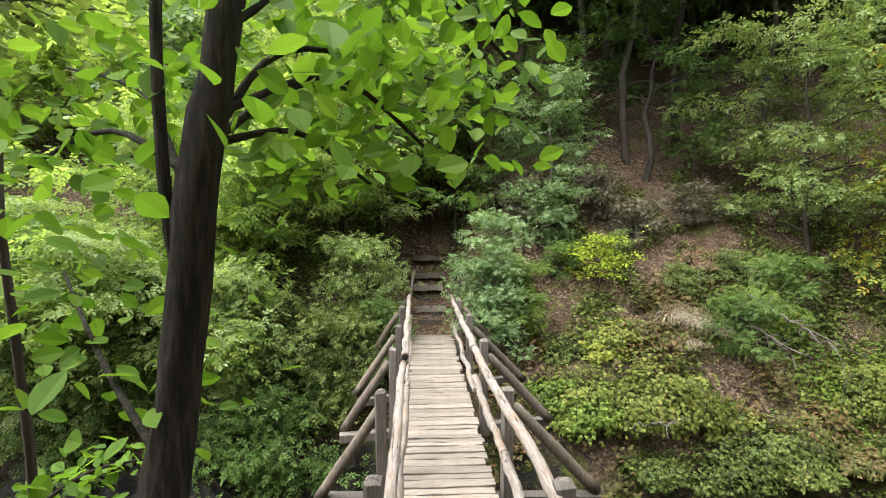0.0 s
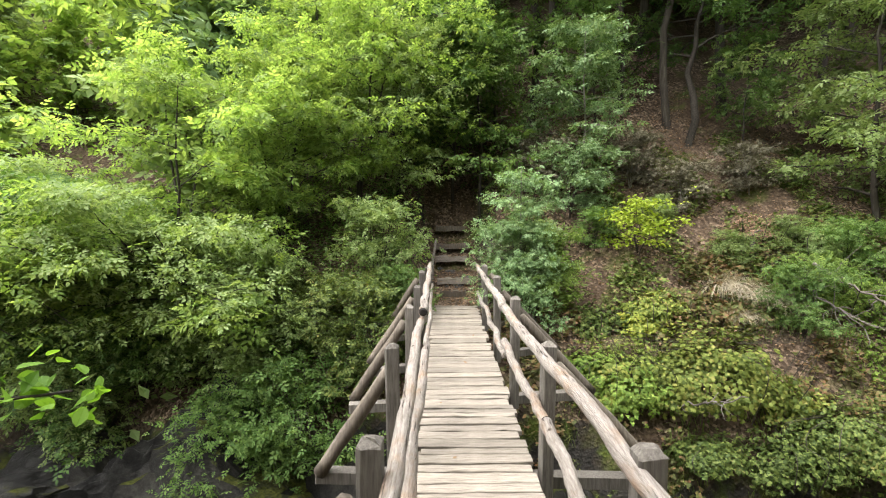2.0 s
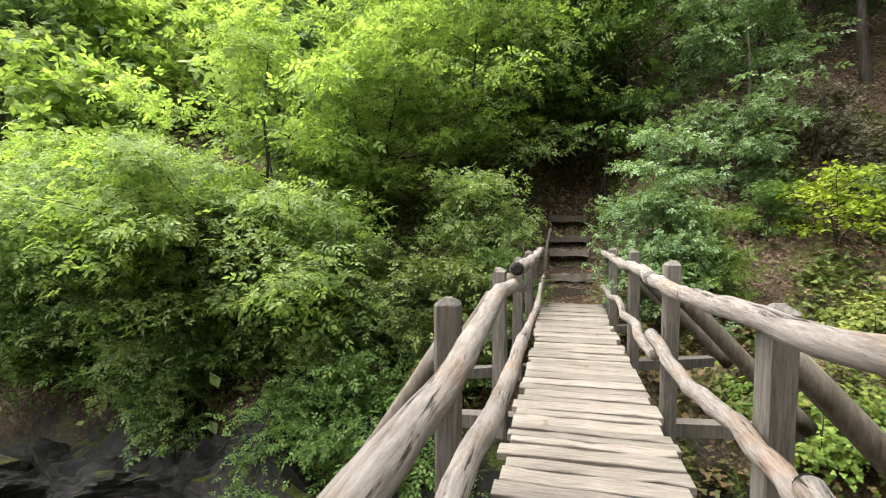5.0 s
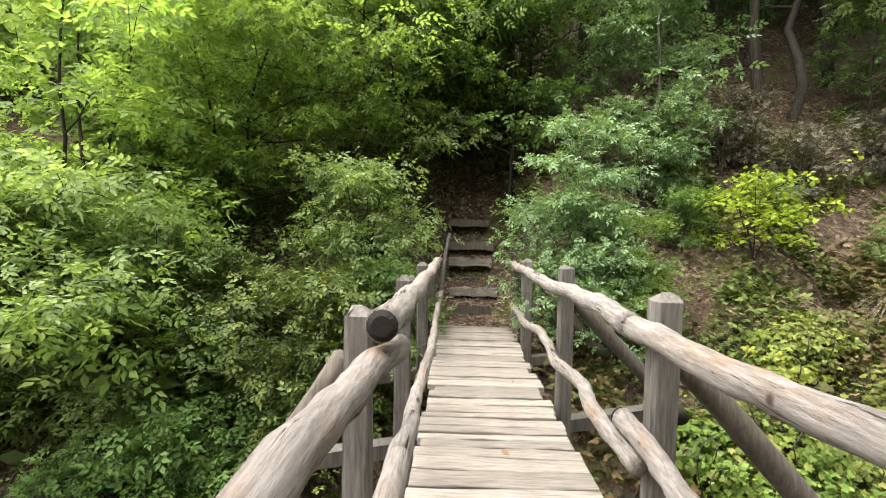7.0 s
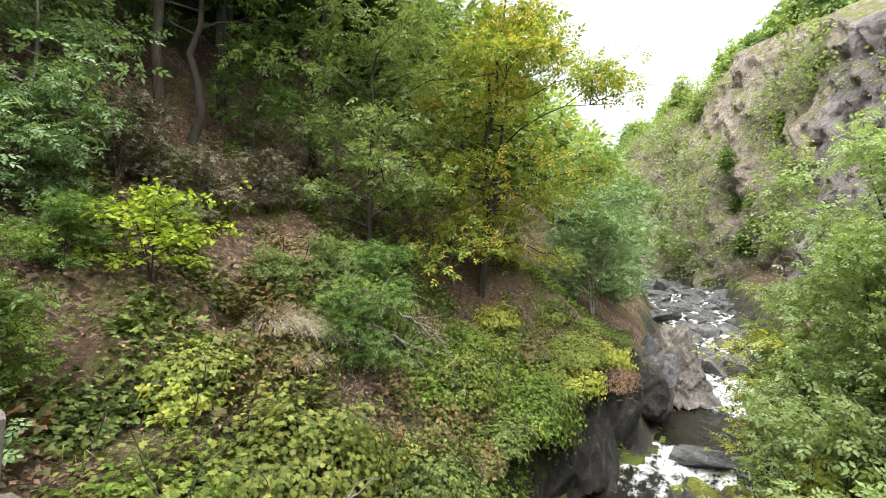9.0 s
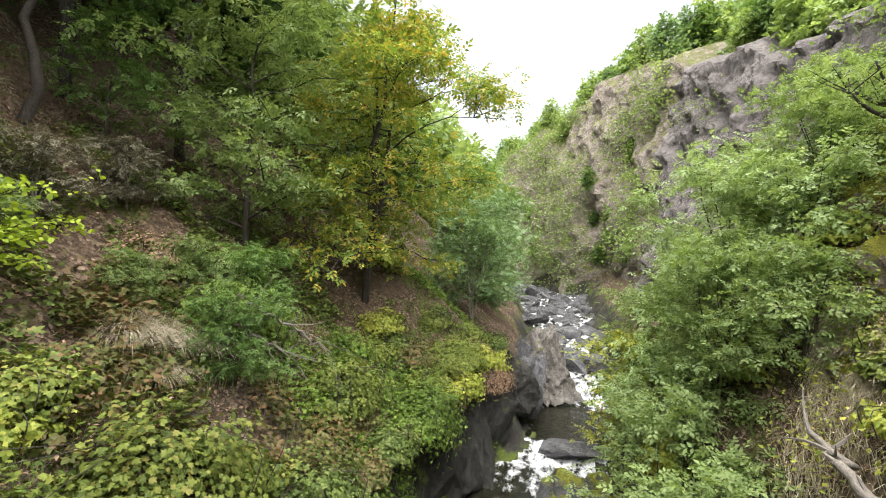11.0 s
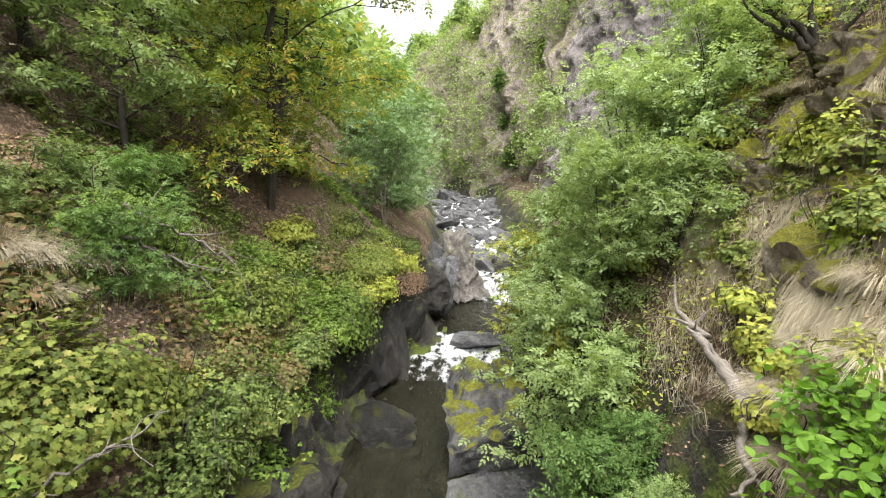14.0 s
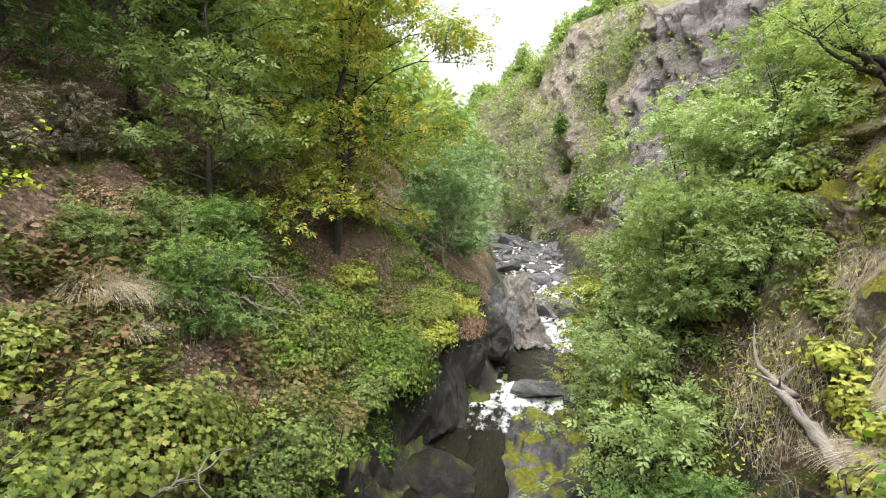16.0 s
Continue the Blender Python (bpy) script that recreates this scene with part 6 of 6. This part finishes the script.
def build_deadwood():
    bare_branch("dead_log", "bleached dead tree trunk lying down the bank", (5.75, 2.62, -0.9), (7.9, 2.55, -0.38), 0.10, 1, 6, 0.024)
    bare_branch("dead_branch", "bleached dead root reaching down the bank", (5.8, 2.62, -0.88), (4.95, 3.0, -1.6), 0.065, 11, 3, 0.04)
    for k, (x, y) in enumerate(((6.3, 2.7), (7.4, 3.2), (8.4, 3.0), (5.6, 3.2), (6.9, 3.5))):
        z = float(ground_z(x, y))
        bare_branch("dead_branch", "thin bare twigs on the near bank", (x, y, z - 0.05), (x - 0.4 + 0.2 * k, y + 0.5, z + 0.75), 0.014, 20 + k, 8)
    bare_branch("dead_branch", "bare grey branch lying over the bushes", (8.0, 11.6, 0.95), (9.3, 10.3, -0.2), 0.036, 2, 16)
    bare_branch("dead_branch", "bare grey branch lying over the bushes", (7.4, 11.5, 0.7), (8.2, 10.4, -0.25), 0.03, 3, 14)
    bare_branch("dead_branch", "bare pale twigs sticking out of the brambles", (4.0, 9.9, -1.6), (4.9, 8.85, -1.0), 0.022, 4, 9)
    bare_branch("tree_stump", "weathered broken stump on the leaf litter", (7.75, 13.3, 0.8), (7.65, 13.2, 1.55), 0.10, 5, 4)


build_deadwood()


# ---- the young tree at the start of the walk ----
def build_sapling():
    q = np.random.default_rng(31)
    tree = new("tree")
    tree.matrix_basis = pose(-0.05, 0.115, 0)
    tagged(tree, "slim dark young tree with broad backlit leaves by the path", "tree")
    trunk = through_points(((-0.82, 0.46, 1.0), (-0.71, 0.57, 2.1), (-0.665, 0.65, 2.6), (-0.62, 0.67, 3.0), (-0.57, 0.71, 3.4), (-0.50, 0.7, 4.4), (-0.45, 0.75, 5.4)), 40)
    w = [tube(trunk, np.linspace(0.044, 0.022, 40), 12, 0.06, 2, False)]
    stem2 = through_points((tuple(trunk[np.argmin(np.abs(trunk[:, 2] - 2.7))]), (-0.68, 0.66, 3.0), (-0.69, 0.7, 3.5), (-0.66, 0.8, 4.6)), 20)
    w.append(tube(stem2, np.linspace(0.012, 0.008, 20), 8, 0.04, 4, False))
    tips = []
    for a, m, e in (((-0.655, 0.6, 3.0), (-0.5, 0.85, 3.25), (-0.2, 1.25, 3.3)), ((-0.62, 0.63, 3.25), (-0.4, 1.0, 3.5), (0.0, 1.55, 3.55)),
                    ((-0.6, 0.65, 3.5), (-0.2, 0.9, 3.9), (0.3, 1.3, 4.2)), ((-0.72, 0.55, 2.5), (-0.95, 0.9, 2.6), (-1.3, 1.3, 2.75)),
                    ((-0.66, 0.6, 2.9), (-0.9, 1.0, 3.2), (-1.4, 1.5, 3.4)), ((-0.6, 0.65, 3.05), (-0.5, 1.0, 3.22), (-0.22, 1.4, 3.24)), 
                    ((-0.6, 0.65, 3.6), (-1.0, 0.9, 4.0), (-1.6, 1.4, 4.1)), ((-0.8, 0.45, 1.3), (-1.0, 0.8, 1.5), (-1.2, 1.15, 1.6)),
                    ((-0.6, 0.65, 3.1), (-0.42, 0.88, 3.2), (-0.2, 0.98, 3.04)), ((-0.55, 0.65, 3.3), (-0.25, 0.9, 3.42), (0.05, 1.05, 3.22)), ((-0.6, 0.65, 3.02), (-0.5, 0.85, 3.08), (-0.36, 0.95, 2.98)), ((-0.62, 0.65, 2.95), (-0.95, 0.95, 3.1), (-1.35, 1.2, 3.02))):
        a = trunk[np.argmin(np.abs(trunk[:, 2] - a[2]))]
        b = through_points((a, m, e), 12)
        w.append(tube(b, np.linspace(0.009, 0.004, 12), 6, 0, 0, False))
        for k in range(130):
            u = q.integers(3, 12)
            tips.append(b[u] + q.normal(0, 1, 3) * np.array([0.17, 0.17, 0.10]))
    part_np("trunk", *joined(w), BARK_NEAR, tree, smooth=True)
    tips = np.array(tips)
    tips = tips[tips[:, 0] < 0.08]
    tips = tips[(np.hypot(tips[:, 0] + 0.22, 0.0) > 0.3) | (tips[:, 2] > 2.95)]
    v, f = leaf_cloud(tips, 0.058, LEAF6, q, 0.6, 0.9)
    part_np("crown", v, f, LEAF_SAPLING, tree)
    # leafy spray that hangs beside the bridge
    spray = new("tree_branch")
    tagged(spray, "bright green leafy branch reaching towards the bridge", "branch")
    b = through_points(((-2.75, 2.1, -0.6), (-2.5, 2.3, 1.0), (-2.15, 2.5, 1.52), (-1.68, 2.68, 1.58)), 16)
    part_np("stem", *tube(b, np.linspace(0.022, 0.005, 16), 7), BARK, spray)
    p = b[q.integers(8, 16, 130)] + q.normal(0, 1, (130, 3)) * np.array([0.11, 0.12, 0.07])
    v, f = leaf_cloud(p, 0.085, LEAF6, q, 0.7)
    part_np("leaves", v, f, LEAF_SAPLING, spray)


build_sapling()


# ---- the crooked tree on the mossy rocks ----
def build_crooked_tree():
    q = np.random.default_rng(63)
    tree = new("tree")
    tagged(tree, "crooked dark tree with bare spreading limbs on the mossy rocks", "tree")
    part_np("trunk", *tube(through_points(((9.45, -0.3, 2.9), (9.44, -0.22, 3.4), (9.4, -0.08, 3.7), (9.37, 0.11, 3.97)), 12), np.linspace(0.19, 0.13, 12), 10, 0.05, 1), BARK, tree, smooth=True)
    limbs = [((9.38, 0.08, 3.92), (9.4, 0.44, 4.13), (9.36, 0.9, 4.32), (9.26, 1.45, 4.7)), ((9.37, 0.1, 3.95), (9.42, 0.39, 4.35), (9.5, 0.73, 4.69), (9.44, 1.0, 5.3)),
             ((9.38, 0.0, 3.8), (9.4, 0.18, 4.39), (9.4, 0.23, 4.85), (9.31, 0.43, 5.6)), ((9.4, 0.44, 4.13), (9.35, 0.74, 4.46), (9.45, 1.03, 4.63), (9.5, 1.4, 4.9)), ((9.4, -0.1, 3.7), (9.3, -0.3, 4.3), (9.1, -0.6, 4.9), (8.9, -0.8, 5.6))]
    pos = []
    for k, pts in enumerate(limbs):
        line = through_points(pts, 14)
        line[2:] += q.normal(0, 0.02, (12, 3))
        part_np("limb", *tube(line, np.linspace(0.075, 0.018, 14), 8, 0.05, k), BARK, tree, smooth=True)
        for m in range(9):
            a = line[q.integers(5, 14)]
            e = a + q.normal(0, 1, 3) * np.array([0.3, 0.35, 0.22]) + np.array([0, 0.15, 0.2])
            part_np("twig", *tube(through_points((a, (a + e) / 2 + q.normal(0, 0.05, 3), e), 6), np.linspace(0.014, 0.004, 6), 5), BARK, tree)
            pos.append(e + q.normal(0, 0.16, (16, 3)))
    v, f = leaf_cloud(np.concatenate(pos), 0.17, SPRAY, q, 0.8)
    part_np("crown", v, f, LEAF_ALDER, tree)


build_crooked_tree()


# ---- fallen leaves on the deck ----
def build_deck_leaves():
    q = np.random.default_rng(55)
    for x, y in ((0.03, 7.82), (-0.3, 6.3), (0.27, 9.3), (-0.15, 5.1), (0.36, 4.1)):
        v, f = leaf_cloud(np.array([[x, y, 0.012]]), 0.06, LEAF6, q, 3.0, 0.2)
        tagged(part_np("fallen_leaf", v, f, LEAF_DRY), "dry pale fallen leaf lying on the deck", "leaf", "leaves on the deck")


build_deck_leaves()
